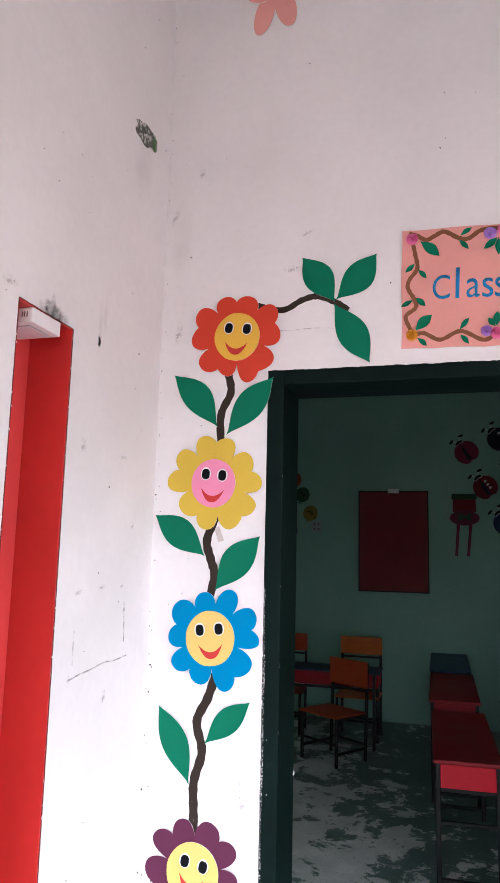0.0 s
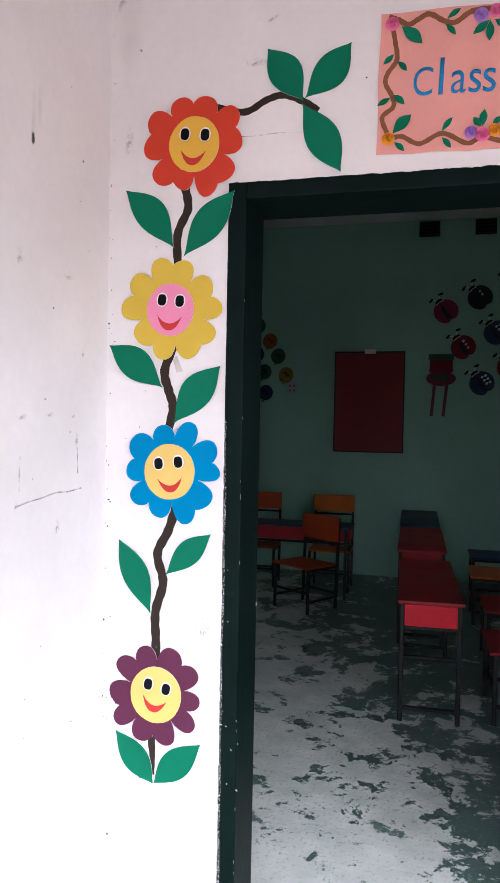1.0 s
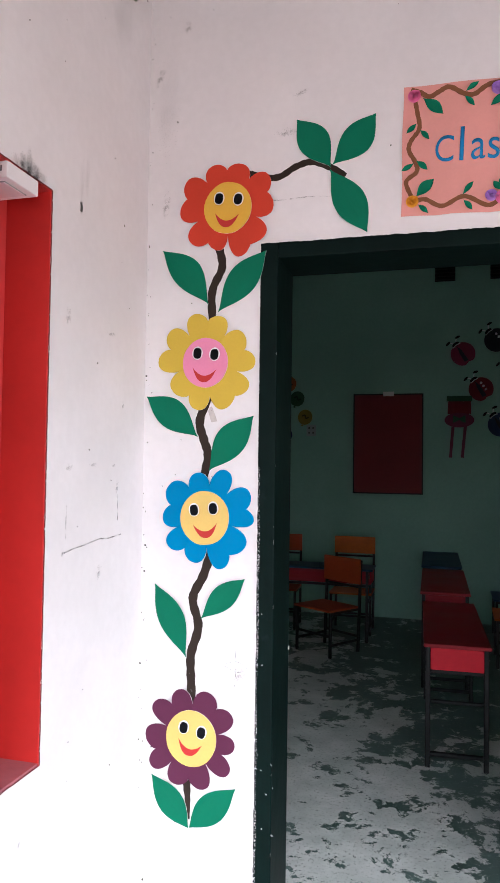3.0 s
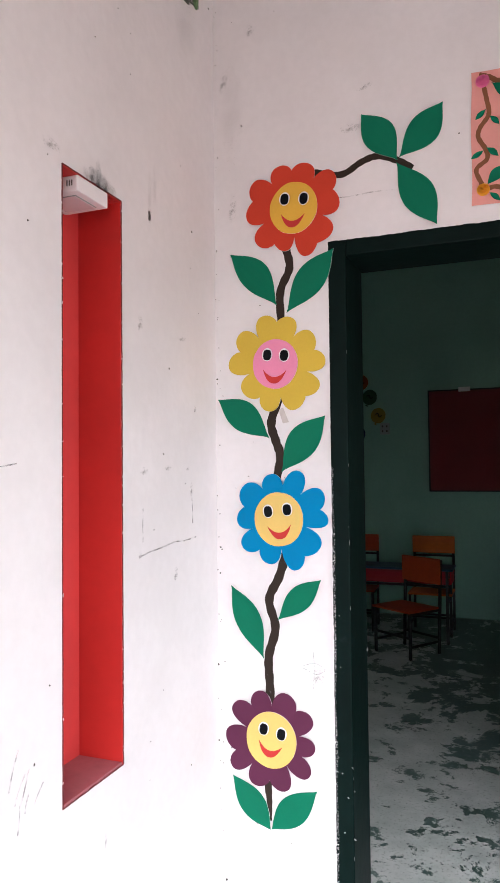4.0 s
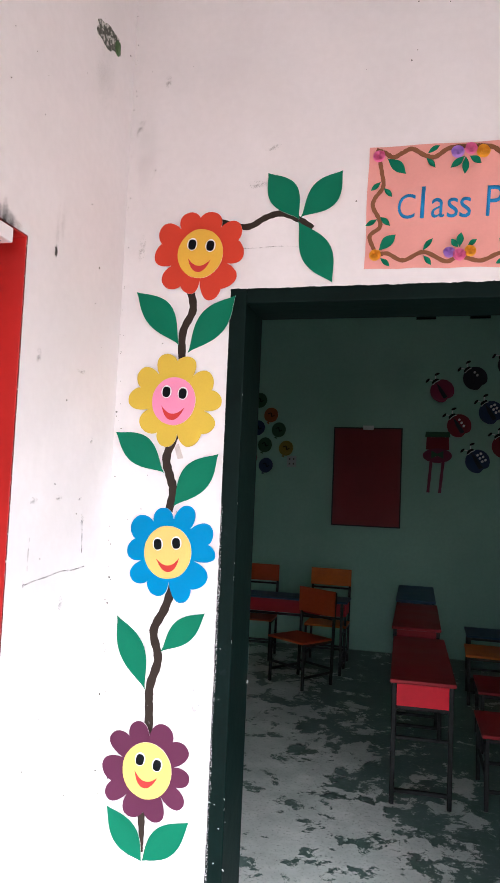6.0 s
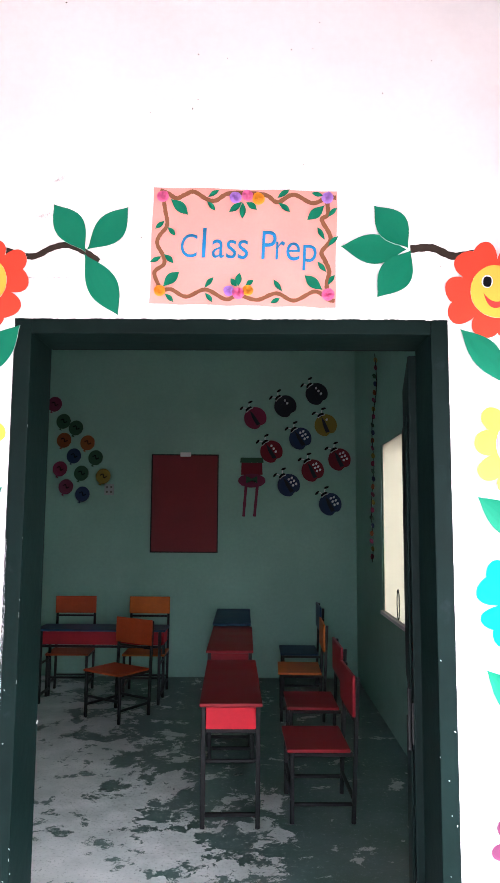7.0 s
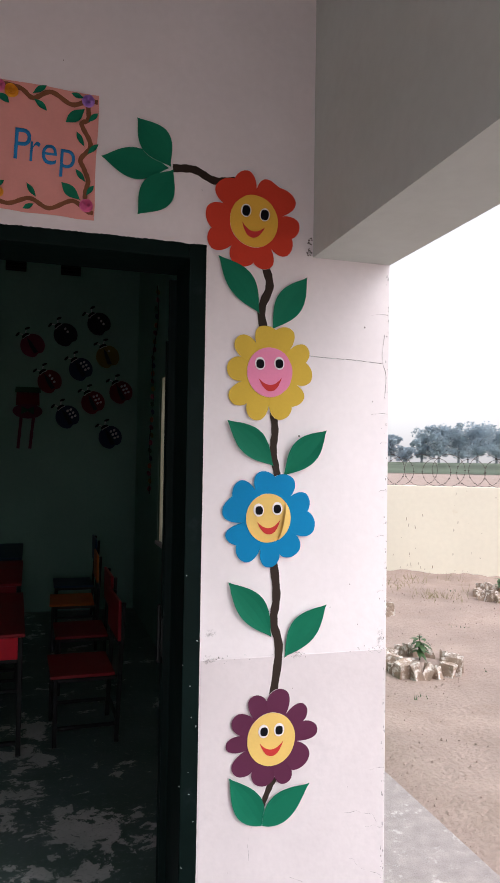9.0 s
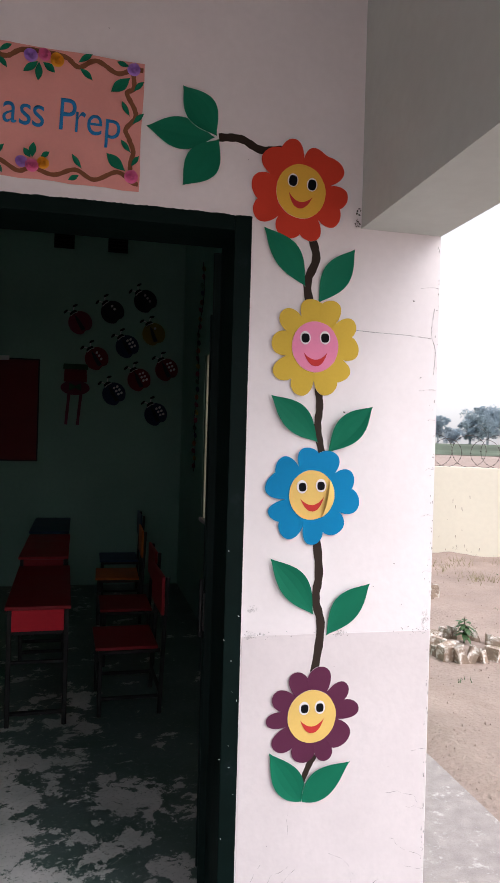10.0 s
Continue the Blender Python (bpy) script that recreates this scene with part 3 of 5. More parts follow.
mark_line([(-0.398, 2.190), (-0.394, 2.178), (-0.397, 2.168)], 0.008, "left", SPECK, "nail_hole", "dark ragged nail hole in plaster")
stain(-0.19, 2.80, 0.16, 0.30, "left", SMUDGE, "damp_stain", "grey damp stain under a crumbled hole")
for x, z, wide, high, turn in ((-0.241, 2.50, 0.075, 0.03, 0), (-0.625, 2.71, 0.03, 0.09, 15), (-0.54, 2.85, 0.03, 0.05, 0), (-0.20, 2.61, 0.06, 0.02, -15), (-0.60, 2.32, 0.03, 0.10, 5), (-0.355, 0.965, 0.05, 0.06, 0),
                               (1.515, 1.02, 0.03, 0.09, 0), (0.975, 1.06, 0.05, 0.03, 0), (0.97, 0.985, 0.05, 0.03, 0), (1.24, 0.985, 0.05, 0.025, 0), (1.24, 1.55, 0.04, 0.04, 20)):
    stain(x, z, wide, high, "front", SCUFF, "scuff", "small rubbed grey scuff on white paint", turn)
for x, z, wide, high in ((-0.60, 2.62, 0.10, 0.4),):
    stain(x, z, wide, high, "front", SMUDGE, "damp_stain", "narrow faint grey stain on white plaster")
tagged(part("paper_scrap", sheet([(-0.463, 1.716), (-0.449, 1.722), (-0.432, 1.679), (-0.450, 1.676)], 0, -0.0012), [SCRAP, SCRAP]), "small pale scrap of tape on white wall", "tape")
rnd = random.Random(31)
for y0, z0, y1, z1 in ((-0.905, 0.985, -0.880, 1.050), (-0.890, 0.955, -0.862, 1.000), (-0.878, 0.935, -0.850, 1.005), (-0.882, 0.90, -0.875, 0.955), (-0.862, 0.93, -0.850, 0.965), (-0.835, 0.935, -0.810, 0.965)):
    mark_line([(y0, z0), ((y0 + y1) / 2 + rnd.uniform(-0.003, 0.003), (z0 + z1) / 2), (y1, z1)], 0.0019, "left", LINE, "scratch", "thin grey scratch on the white wall")
mark_line([(1.18, 1.885), (1.30, 1.877), (1.42, 1.874), (1.515, 1.868)], 0.0020, "front", LINE, "wall_crack", "level hairline crack in the white wall")
mark_line([(1.52, 1.96), (1.512, 1.90), (1.515, 1.868), (1.526, 1.83), (1.522, 1.76)], 0.0019, "front", LINE, "wall_crack", "branching dark crack near the wall end")
mark_line([(-0.30, 2.31), (-0.25, 2.306), (-0.18, 2.309), (-0.11, 2.305)], 0.0024, "front", LINE, "wall_crack", "hairline crack over the doorway")
mark_line([(-0.368, 1.03), (-0.366, 0.985), (-0.369, 0.93)], 0.0010, "front", LINE, "scratch", "faint pencil scribble on plaster")
mark_line([(-0.40, 0.99), (-0.365, 1.0), (-0.335, 0.985), (-0.36, 0.97), (-0.40, 0.985)], 0.0009, "front", LINE, "scratch", "faint pencil scribble on plaster")
bm = bmesh.new()
for k in range(60):
    x = rnd.choice((0.955 + abs(rnd.gauss(0, 0.03)), 1.52 - abs(rnd.gauss(0, 0.02)), rnd.uniform(0.95, 1.53), 1.24 + rnd.gauss(0, 0.02)))
    sheet(oval(min(x, 1.526), 0.984 + rnd.gauss(0, 0.006), rnd.uniform(0.0008, 0.003), rnd.uniform(0.0005, 0.0013), rnd.uniform(-30, 30), 7), 0, -0.0034, bm)
tagged(part("plaster_chips", bm, [MOULD, MOULD]), "grey chips along the plaster joint", "chips", "", "stuff")
for z in (0.62, 1.16, 1.33, 1.47, 1.62, 1.71, 2.02):
    mark_line([(1.532, z), (1.515, z + 0.003), (1.490 + 0.02 * math.sin(z * 40), z - 0.002)], 0.0011, "front", LINE, "wall_crack", "short level crack at the wall end").location.y = -0.0026 if z < 1 else 0
for k, (x, z) in enumerate(((1.02, 0.32), (1.3, 0.25), (1.42, 0.36), (1.15, 0.18), (1.36, 0.12), (1.40, 0.50), (1.05, 0.20), (1.45, 0.28), (1.10, 0.40), (1.22, 0.34), (1.0, 0.25), (1.47, 0.45))):
    pts, way = [(x, z)], rnd.uniform(0, 6.3)
    for i in range(9):
        way += rnd.choice((-0.9, -0.4, 0, 0.3, 0.8)) * rnd.random()
        pts.append((min(1.53, max(0.955, pts[-1][0] + 0.014 * math.cos(way))), pts[-1][1] + 0.014 * math.sin(way)))
    ob = mark_line(pts, 0.0009, "front", LINE, "wall_crack", "fine spreading crack low in the plaster")
    ob.location.y = -0.0024

bm = bmesh.new()
rnd = random.Random(11)
for k in range(75):
    r = 0.0009 + 0.0022 * rnd.random() ** 3
    x, z = rnd.uniform(XL, 1.52), rnd.uniform(0.3, 3.5)
    if DL < x < DR and z < DT + 0.01:
        x = XL + rnd.random() ** 2 * 0.3
    sheet(oval(x, z, r, r * rnd.uniform(0.6, 1.8), rnd.uniform(0, 90), 7), 0, -0.0034 if z < 1 else -0.0012, bm)
for k in range(40):
    r = 0.0009 + 0.0014 * rnd.random()
    sheet(oval(XL + rnd.uniform(0.002, 0.014), rnd.uniform(0.4, 3.4), r * 0.6, r, 0, 7), 0, -0.0012, bm)
tagged(part("wall_specks", bm, [SPECK, SPECK]), "small dark specks and pits in the paint", "specks", "", "stuff")
bm = bmesh.new()
for k in range(80):
    r = 0.0009 + 0.0022 * rnd.random() ** 3
    sheet(oval(-rnd.uniform(0.03, 1.7), rnd.uniform(0.3, 3.5), r, r * rnd.uniform(0.6, 1.8), rnd.uniform(0, 90), 7), 0, -0.0012, bm)
bm.verts.ensure_lookup_table()
keep = [f for f in bm.faces if NY0 - 0.01 < f.calc_center_median().x < NY1 + 0.01 and NZ0 - 0.02 < f.calc_center_median().z < NZ1 + 0.02]
bmesh.ops.delete(bm, geom=keep, context="FACES")
ob = tagged(part("wall_specks", bm, [SPECK, SPECK]), "small dark specks and pits in the paint", "specks", "", "stuff")
ob.matrix_basis = pose(XL, 0, 0, 0, 0, 90)
bm = bmesh.new()
for k in range(80):
    z = rnd.uniform(0.25, 2.15)
    r = 0.0005 + 0.0016 * rnd.random() ** 2
    sheet(oval(1.533 - abs(rnd.gauss(0, 0.007)), z, r, r * rnd.uniform(0.8, 5), rnd.uniform(-12, 12), 7), 0, -0.0034 if z < 1 else -0.0014, bm)
tagged(part("wall_specks", bm, [MOULD, MOULD]), "grey pits along the worn free end of the wall", "specks", "", "stuff")
bm = bmesh.new()
for k in range(22):
    a, r = rnd.uniform(0, 6), rnd.uniform(0.0008, 0.0028)
    sheet(oval(1.267 + rnd.uniform(-0.010, 0.006), 2.2 + rnd.uniform(-0.015, 0.04), r * 0.8, r * 1.2, rnd.uniform(0, 90), 8), 0, -0.0016, bm)
tagged(part("wall_pits", bm, [SPECK, SPECK]), "dark crumbled pits under the beam", "pits", "", "stuff")


# ---------------------------------------------------------------- paper flowers on the front wall
def petals_outline(petals):
    """Hand-cut petals, clockwise: each begins at a notch (angle in degrees, millimetres from the middle) and reaches so many millimetres."""
    out = []
    for (a, low, reach), (b, following, _) in zip(petals, petals[1:] + petals[:1]):
        span = (a - b) % 360
        for i in range(18):
            s = (i / 18 - 0.5) * 2
            s = math.copysign(abs(s) ** 0.7, s)
            base = low + (following - low) * (s + 1) / 2
            r = base + (reach + 0.5 - base) * (1 - abs(s) ** 2.2) ** 0.78
            turn = radians(a - span * (s + 1) / 2)
            out.append((0.001 * r * math.cos(turn), 0.001 * r * math.sin(turn)))
    return out[::-1]


def petal_sheet(outline, inner, seed):
    """The petals as one thin sheet whose rim lifts unevenly off the wall."""
    bm = bmesh.new()
    rows = []
    for y, k in ((-0.0062, 0), (-0.0042, 0), (-0.0062, 1), (-0.0042, 1)):
        row = []
        for x, z in outline:
            r = math.hypot(x, z)
            lift = 0.005 * max(0, noise.noise(Vector((x * 9, seed * 9, z * 9))) + 0.15) * min(1, max(0, (r - inner * 1.3) / 0.03))
            row.append(bm.verts.new((x, y - lift, z) if k else (x * inner / r, y, z * inner / r)))
        rows.append(row)
    fi, bi, fo, bo = rows
    n = len(outline)
    bm.faces.new(fi)
    bm.faces.new(bi[::-1])
    for i in range(n):
        j = (i + 1) % n
        bm.faces.new((fi[i], fi[j], fo[j], fo[i]))
        bm.faces.new((bi[i], bo[i], bo[j], bi[j]))
        bm.faces.new((fo[i], fo[j], bo[j], bo[i])).material_index = 1
    return bm


def smile(width, rise, deep, n=12):
    top = [(width * (i / n - 0.5), rise * (2 * i / n - 1) ** 2) for i in range(n + 1)]
    low = [(width * (i / n - 0.5), rise * (2 * i / n - 1) ** 2 - deep * (1 - abs(2 * i / n - 1) ** 3)) for i in range(n, -1, -1)]
    return top + low[1:-1]


def squarish(cx, cz, rx, rz, turn):
    """A round shape cut with blunt corners."""
    c, s = math.cos(radians(turn)), math.sin(radians(turn))
    pts = []
    for k in range(24):
        u, v = math.cos(math.pi * k / 12), math.sin(math.pi * k / 12)
        pts.append((math.copysign(abs(u) ** 0.75, u) * rx, math.copysign(abs(v) ** 0.75, v) * rz))
    return [(cx + x * c - z * s, cz + x * s + z * c) for x, z in pts]


def paper_flower(x, z, colour, face_colour, word, face_word, radius, petals, tilt, eyes=0.029, mouth=0.0, fold=0.0, pupil=(0.0122, 0.0156)):
    ob = thing("paper_flower", "%s paper flower with smiling %s face on white wall" % (word, face_word), "paper flower", "paper flowers round the doorway", at=pose(x, 0, z))
    part("petals", petal_sheet(petals_outline(petals), radius * 0.8, x + z), [colour, EDGE], ob)
    rim = [(u * (1 + 0.02 * noise.noise(Vector((u * 30, x * 7, v * 30)))), v * (1 + 0.02 * noise.noise(Vector((u * 30, z * 7, v * 30))))) for u, v in oval(0, 0, radius * 0.98, radius * 1.03)]
    face = part("face", sheet(rim, -0.0064, -0.0085), [face_colour, EDGE], ob, face_word + " round face")
    c, s = math.cos(radians(tilt)), math.sin(radians(tilt))
    for u in (-eyes, eyes):
        ex, ez = u * c - 0.026 * s, u * s + 0.026 * c
        part("eye_white", sheet(oval(ex, ez, 0.0160, 0.0195, tilt, 20), -0.0087, -0.0097), [WHITE, EDGE], face)
        part("pupil", sheet(squarish(ex + (0.0125 - pupil[0]) * (1 if u < 0 else -0.3), ez - 0.001, *pupil, tilt), -0.0099, -0.0108), [BLACK, BLACK], face)
    m = [(u * c - (v - 0.038 + mouth) * s, u * s + (v - 0.038 + mouth) * c) for u, v in smile(0.072, 0.021, 0.019)]
    part("mouth", sheet(m, -0.0087, -0.0098), [MOUTH, MOUTH], face)
    if fold:
        arc = [radians(-62 + 9 * k) for k in range(12)]
        bm = bmesh.new()
        rim = [bm.verts.new((radius * 0.99 * math.cos(a), -0.0088, radius * 1.04 * math.sin(a))) for a in arc]
        flap = [bm.verts.new((radius * (0.99 * math.cos(a) - 0.34 * math.sin(math.pi * (k + 0.5) / 12)), -0.0088 - fold * math.sin(math.pi * (k + 0.5) / 12), radius * 1.04 * math.sin(a))) for k, a in enumerate(arc)]
        for a in range(11):
            bm.faces.new((rim[a], rim[a + 1], flap[a + 1], flap[a]))
        part("curled_edge", bm, face_colour, face, "curled-over edge of the face")
    return ob


paper_flower(-0.408, 2.295, ORANGE, FACE_DEEP, "orange-red", "yellow", 0.073,
             [(92, 110, 131), (52, 100, 147), (17, 122, 136), (339, 91, 142), (302, 131, 149), (271, 85, 125), (239, 114, 146), (200, 96, 146), (164, 129, 154), (129, 102, 135)], -6)
paper_flower(-0.469, 1.848, YELLOW, PINK, "mustard yellow", "pink", 0.070,
             [(87, 121, 140), (53, 95, 139), (16, 121, 149), (344, 99, 150), (313, 132, 147), (279, 98, 138), (243, 106, 128), (197, 84, 145), (159, 115, 145), (122, 94, 146)], -5, 0.026)
paper_flower(-0.464, 1.401, BLUE, FACE, "bright blue", "yellow", 0.075,
             [(82, 98, 151), (47, 97, 153), (13, 126, 146), (346, 85, 145), (307, 127, 152), (275, 86, 132), (236, 106, 138), (199, 88, 128), (162, 110, 144), (119, 100, 131)], 6)
paper_flower(-0.494, 0.774, PURPLE, FACE, "plum purple", "yellow", 0.077,
             [(88, 98, 143), (50, 116, 142), (14, 85, 130), (339, 97, 142), (304, 80, 144), (267, 114, 142), (231, 94, 150), (201, 116, 140), (160, 81, 146), (123, 109, 140)], -10, 0.027, mouth=0.008)
paper_flower(1.086, 2.268, ORANGE, FACE_DEEP, "orange-red", "yellow", 0.076,
             [(86, 97, 136), (53, 136, 151), (16, 92, 143), (341, 125, 141), (305, 94, 145), (270, 123, 143), (229, 103, 158), (194, 132, 147), (156, 103, 151), (117, 135, 152)], -7, mouth=0.007)
paper_flower(1.142, 1.822, YELLOW, PINK, "mustard yellow", "pink", 0.072,
             [(82, 128, 147), (49, 94, 143), (17, 117, 134), (338, 92, 133), (305, 123, 145), (269, 100, 150), (234, 117, 149), (199, 92, 131), (155, 98, 141), (117, 96, 139)], 3, 0.030, pupil=(0.0120, 0.0132))
paper_flower(1.144, 1.390, BLUE, FACE, "bright blue", "yellow", 0.070,
             [(81, 123, 141), (43, 96, 140), (9, 124, 149), (330, 101, 139), (289, 114, 145), (255, 94, 147), (219, 124, 140), (189, 81, 142), (150, 128, 143), (117, 93, 139)], 4, mouth=0.009, fold=0.012, pupil=(0.0112, 0.0126))
paper_flower(1.163, 0.743, PURPLE, FACE, "plum purple", "yellow", 0.075,
             [(98, 113, 147), (57, 83, 139), (24, 109, 145), (351, 81, 135), (304, 114, 140), (276, 109, 137), (237, 107, 144), (199, 83, 138), (169, 96, 136), (131, 87, 141)], 1, 0.024, mouth=0.009, pupil=(0.0112, 0.0126))


def paper_leaf(base, tip, width, curl=0.006, bow=0.1, off=0.0035, root=1.5):
    ob = tagged(part("paper_leaf", leaf_mesh(base, tip, width * 1.10, off, curl, bow=0.35 * bow, root=root), [GREEN, EDGE]), "dark green paper leaf glued to the white wall", "paper leaf", "paper leaves round the doorway")
    return ob


for base, tip, width, curl, bow in (
        ((-0.463, 2.018), (-0.607, 2.183), 0.080, 0.004, -0.72), ((-0.434, 1.994), (-0.292, 2.164), 0.080, 0.004, 0.12),
        ((-0.490, 1.634), (-0.650, 1.752), 0.080, 0.005, -0.36), ((-0.455, 1.536), (-0.322, 1.694), 0.082, 0.006, 0.32),
        ((-0.515, 1.000), (-0.613, 1.206), 0.072, 0.005, -0.40), ((-0.472, 1.113), (-0.341, 1.234), 0.062, 0.005, 0.20),
        ((-0.500, 0.520), (-0.614, 0.660), 0.072, 0.005, -0.12), ((-0.497, 0.522), (-0.360, 0.650), 0.074, 0.005, 0.10),
        ((-0.110, 2.385), (-0.208, 2.530), 0.080, 0.004, -0.2), ((-0.106, 2.392), (0.013, 2.522), 0.080, 0.004, -0.45), ((-0.113, 2.380), (-0.008, 2.194), 0.080, 0.004, 0.1)):
    paper_leaf(base, tip, width, curl, bow, root=1.2 if base[1] < 0.6 else 1.45)
for base, tip, width, curl, bow in (
        ((0.835, 2.400), (0.736, 2.525), 0.084, 0.010, -0.25), ((0.830, 2.395), (0.638, 2.402), 0.082, 0.008, 0.25), ((0.843, 2.392), (0.742, 2.249), 0.086, 0.010, 0.25),
        ((1.108, 1.996), (0.979, 2.156), 0.074, 0.008, -0.58), ((1.149, 1.951), (1.256, 2.115), 0.076, 0.008, 0.10),
        ((1.159, 1.544), (1.013, 1.676), 0.074, 0.012, -0.32), ((1.191, 1.515), (1.319, 1.653), 0.076, 0.030, 0.32),
        ((1.160, 1.040), (1.024, 1.206), 0.076, 0.012, -0.48), ((1.201, 0.977), (1.330, 1.130), 0.076, 0.014, 0.60),
        ((1.138, 0.494), (1.036, 0.645), 0.078, 0.010, -0.02), ((1.141, 0.493), (1.283, 0.606), 0.076, 0.014, 0.45)):
    paper_leaf(base, tip, width, curl, bow, root=0.9 if base[1] < 0.6 else 1.3)


def paper_stem(points, width=0.024, taper=0.0):
    return tagged(part("paper_vine", ribbon(points, width, -0.0005, -0.0028, taper), [BROWN, EDGE]), "wavy dark brown paper stem glued to the white wall", "paper vine", "paper stems round the doorway")


paper_stem([(-0.434, 2.185), (-0.424, 2.123), (-0.453, 2.052), (-0.448, 1.935)])
paper_stem([(-0.449, 1.772), (-0.484, 1.683), (-0.471, 1.625), (-0.458, 1.576), (-0.476, 1.495)], 0.026)
paper_stem([(-0.440, 1.318), (-0.466, 1.237), (-0.497, 1.170), (-0.479, 1.091), (-0.500, 1.009), (-0.498, 0.930), (-0.494, 0.838)], 0.026)
paper_stem([(-0.508, 0.660), (-0.503, 0.60), (-0.500, 0.545)], 0.026, 0.7)
paper_stem([(-0.349, 2.390), (-0.267, 2.371), (-0.210, 2.397), (-0.162, 2.406), (-0.109, 2.384), (-0.071, 2.357)], 0.019)
paper_stem([(1.115, 2.160), (1.139, 2.082), (1.114, 2.004), (1.135, 1.905)], 0.025)
paper_stem([(1.150, 1.745), (1.162, 1.654), (1.158, 1.586), (1.175, 1.500)], 0.022)
paper_stem([(1.156, 1.315), (1.174, 1.168), (1.166, 1.085), (1.184, 1.001), (1.164, 0.838)], 0.025)
paper_stem([(1.182, 0.640), (1.160, 0.60), (1.138, 0.548)], 0.022, 0.3)
paper_stem([(0.842, 2.397), (0.905, 2.400), (0.964, 2.376), (1.030, 2.384)], 0.023)
# a pink paper shape high on the wall
pink = thing("paper_butterfly", "pink cut-paper butterfly high on the white wall", "paper butterfly", at=pose(-0.31, 0, 3.43))
for name, u, w, rx, rz, t in (("wing", -0.035, -0.05, 0.032, 0.075, -14), ("wing", 0.035, -0.035, 0.034, 0.075, 14), ("wing", -0.06, 0.06, 0.055, 0.07, 30), ("wing", 0.06, 0.06, 0.055, 0.07, -30)):
    part(name, sheet(oval(u, w, rx, rz, t), -0.003, -0.005 - 0.001 * (u > 0) - 0.002 * (w > 0)), [SALMON, EDGE], pink)


# ---------------------------------------------------------------- the class sign
SIGN = ((0.087, 2.584), (0.629, 2.572), (0.622, 2.219), (0.081, 2.230))


def on_sign(u, v):
    """A place on the sheet: u from its left to its right edge, v from top to bottom."""
    (ax, az), (bx, bz), (cx, cz), (dx, dz) = SIGN
    return ((1 - v) * ((1 - u) * ax + u * bx) + v * ((1 - u) * dx + u * cx), (1 - v) * ((1 - u) * az + u * bz) + v * ((1 - u) * dz + u * cz))


sign = thing("class_sign", "salmon paper sign lettered Class Prep with vines and paper roses", "sign")
edge = [on_sign(i / 12, 0.004 * math.sin(i * 1.3)) for i in range(12)] + [on_sign(1 + 0.003 * math.sin(i), i / 8) for i in range(8)]
edge += [on_sign(1 - i / 12, 1 + 0.005 * math.sin(i * 2)) for i in range(12)] + [on_sign(0.003 * math.sin(i), 1 - i / 8) for i in range(8)]
part("backing", sheet(edge, -0.0025, -0.0045), [SALMON, EDGE], sign)
for line, width in (
        ([(0.036, 0.026), (0.081, 0.053), (0.126, 0.093), (0.17, 0.062), (0.22, 0.032), (0.289, 0.093), (0.34, 0.105), (0.407, 0.042), (0.511, 0.034), (0.615, 0.049), (0.678, 0.108), (0.763, 0.038), (0.867, 0.109), (0.947, 0.057), (0.995, 0.056)], 0.0125),
        ([(0.052, 0.08), (0.069, 0.21), (0.08, 0.331), (0.04, 0.425), (0.032, 0.496), (0.066, 0.594), (0.071, 0.666), (0.022, 0.736), (0.05, 0.857)], 0.0115),
        ([(0.057, 0.896), (0.115, 0.878), (0.198, 0.937), (0.3, 0.873), (0.41, 0.951), (0.477, 0.915), (0.58, 0.95), (0.682, 0.891), (0.777, 0.949), (0.888, 0.868), (0.961, 0.934), (0.995, 0.944)], 0.0115),
        ([(0.947, 0.09), (0.951, 0.206), (0.919, 0.251), (0.961, 0.369), (0.964, 0.438), (0.921, 0.53), (0.939, 0.6), (0.963, 0.693), (0.952, 0.786), (0.952, 0.879)], 0.0125)):
    part("vine", ribbon([on_sign(*p) for p in line], width, -0.0047, -0.0062), [VINE, VINE], sign, "wavy brown paper vine")
SIGN_LEAVES = (
    ((0.094, 0.101, 0.194, 0.24, 0.030), (0.067, 0.292, 0.018, 0.366, 0.014), (0.083, 0.345, 0.129, 0.424, 0.014), (0.058, 0.598, -0.003, 0.654, 0.014), (0.069, 0.579, 0.124, 0.658, 0.016), (0.071, 0.858, 0.157, 0.731, 0.030), (0.081, 0.915, 0.132, 0.988, 0.014)),
    ((0.298, 0.079, 0.359, 0.02, 0.014), (0.292, 0.112, 0.341, 0.2, 0.014), (0.485, 0.112, 0.415, 0.208, 0.019), (0.488, 0.113, 0.487, 0.264, 0.019), (0.506, 0.114, 0.566, 0.183, 0.019), (0.674, 0.075, 0.742, 0.0, 0.016), (0.681, 0.113, 0.747, 0.196, 0.016)),
    ((0.926, 0.042, 0.861, 0.025, 0.014), (0.933, 0.126, 0.839, 0.261, 0.030), (0.951, 0.229, 1.001, 0.148, 0.014), (0.938, 0.428, 0.895, 0.32, 0.014), (0.953, 0.484, 1.008, 0.394, 0.014), (0.951, 0.707, 0.898, 0.617, 0.014), (0.929, 0.855, 0.831, 0.736, 0.030), (0.955, 0.814, 0.993, 0.727, 0.013)),
    ((0.294, 0.863, 0.343, 0.769, 0.014), (0.298, 0.901, 0.34, 0.983, 0.014), (0.47, 0.844, 0.434, 0.777, 0.016), (0.476, 0.844, 0.481, 0.726, 0.019), (0.514, 0.84, 0.558, 0.785, 0.014), (0.714, 0.878, 0.664, 0.778, 0.014), (0.703, 0.929, 0.651, 0.979, 0.014)))
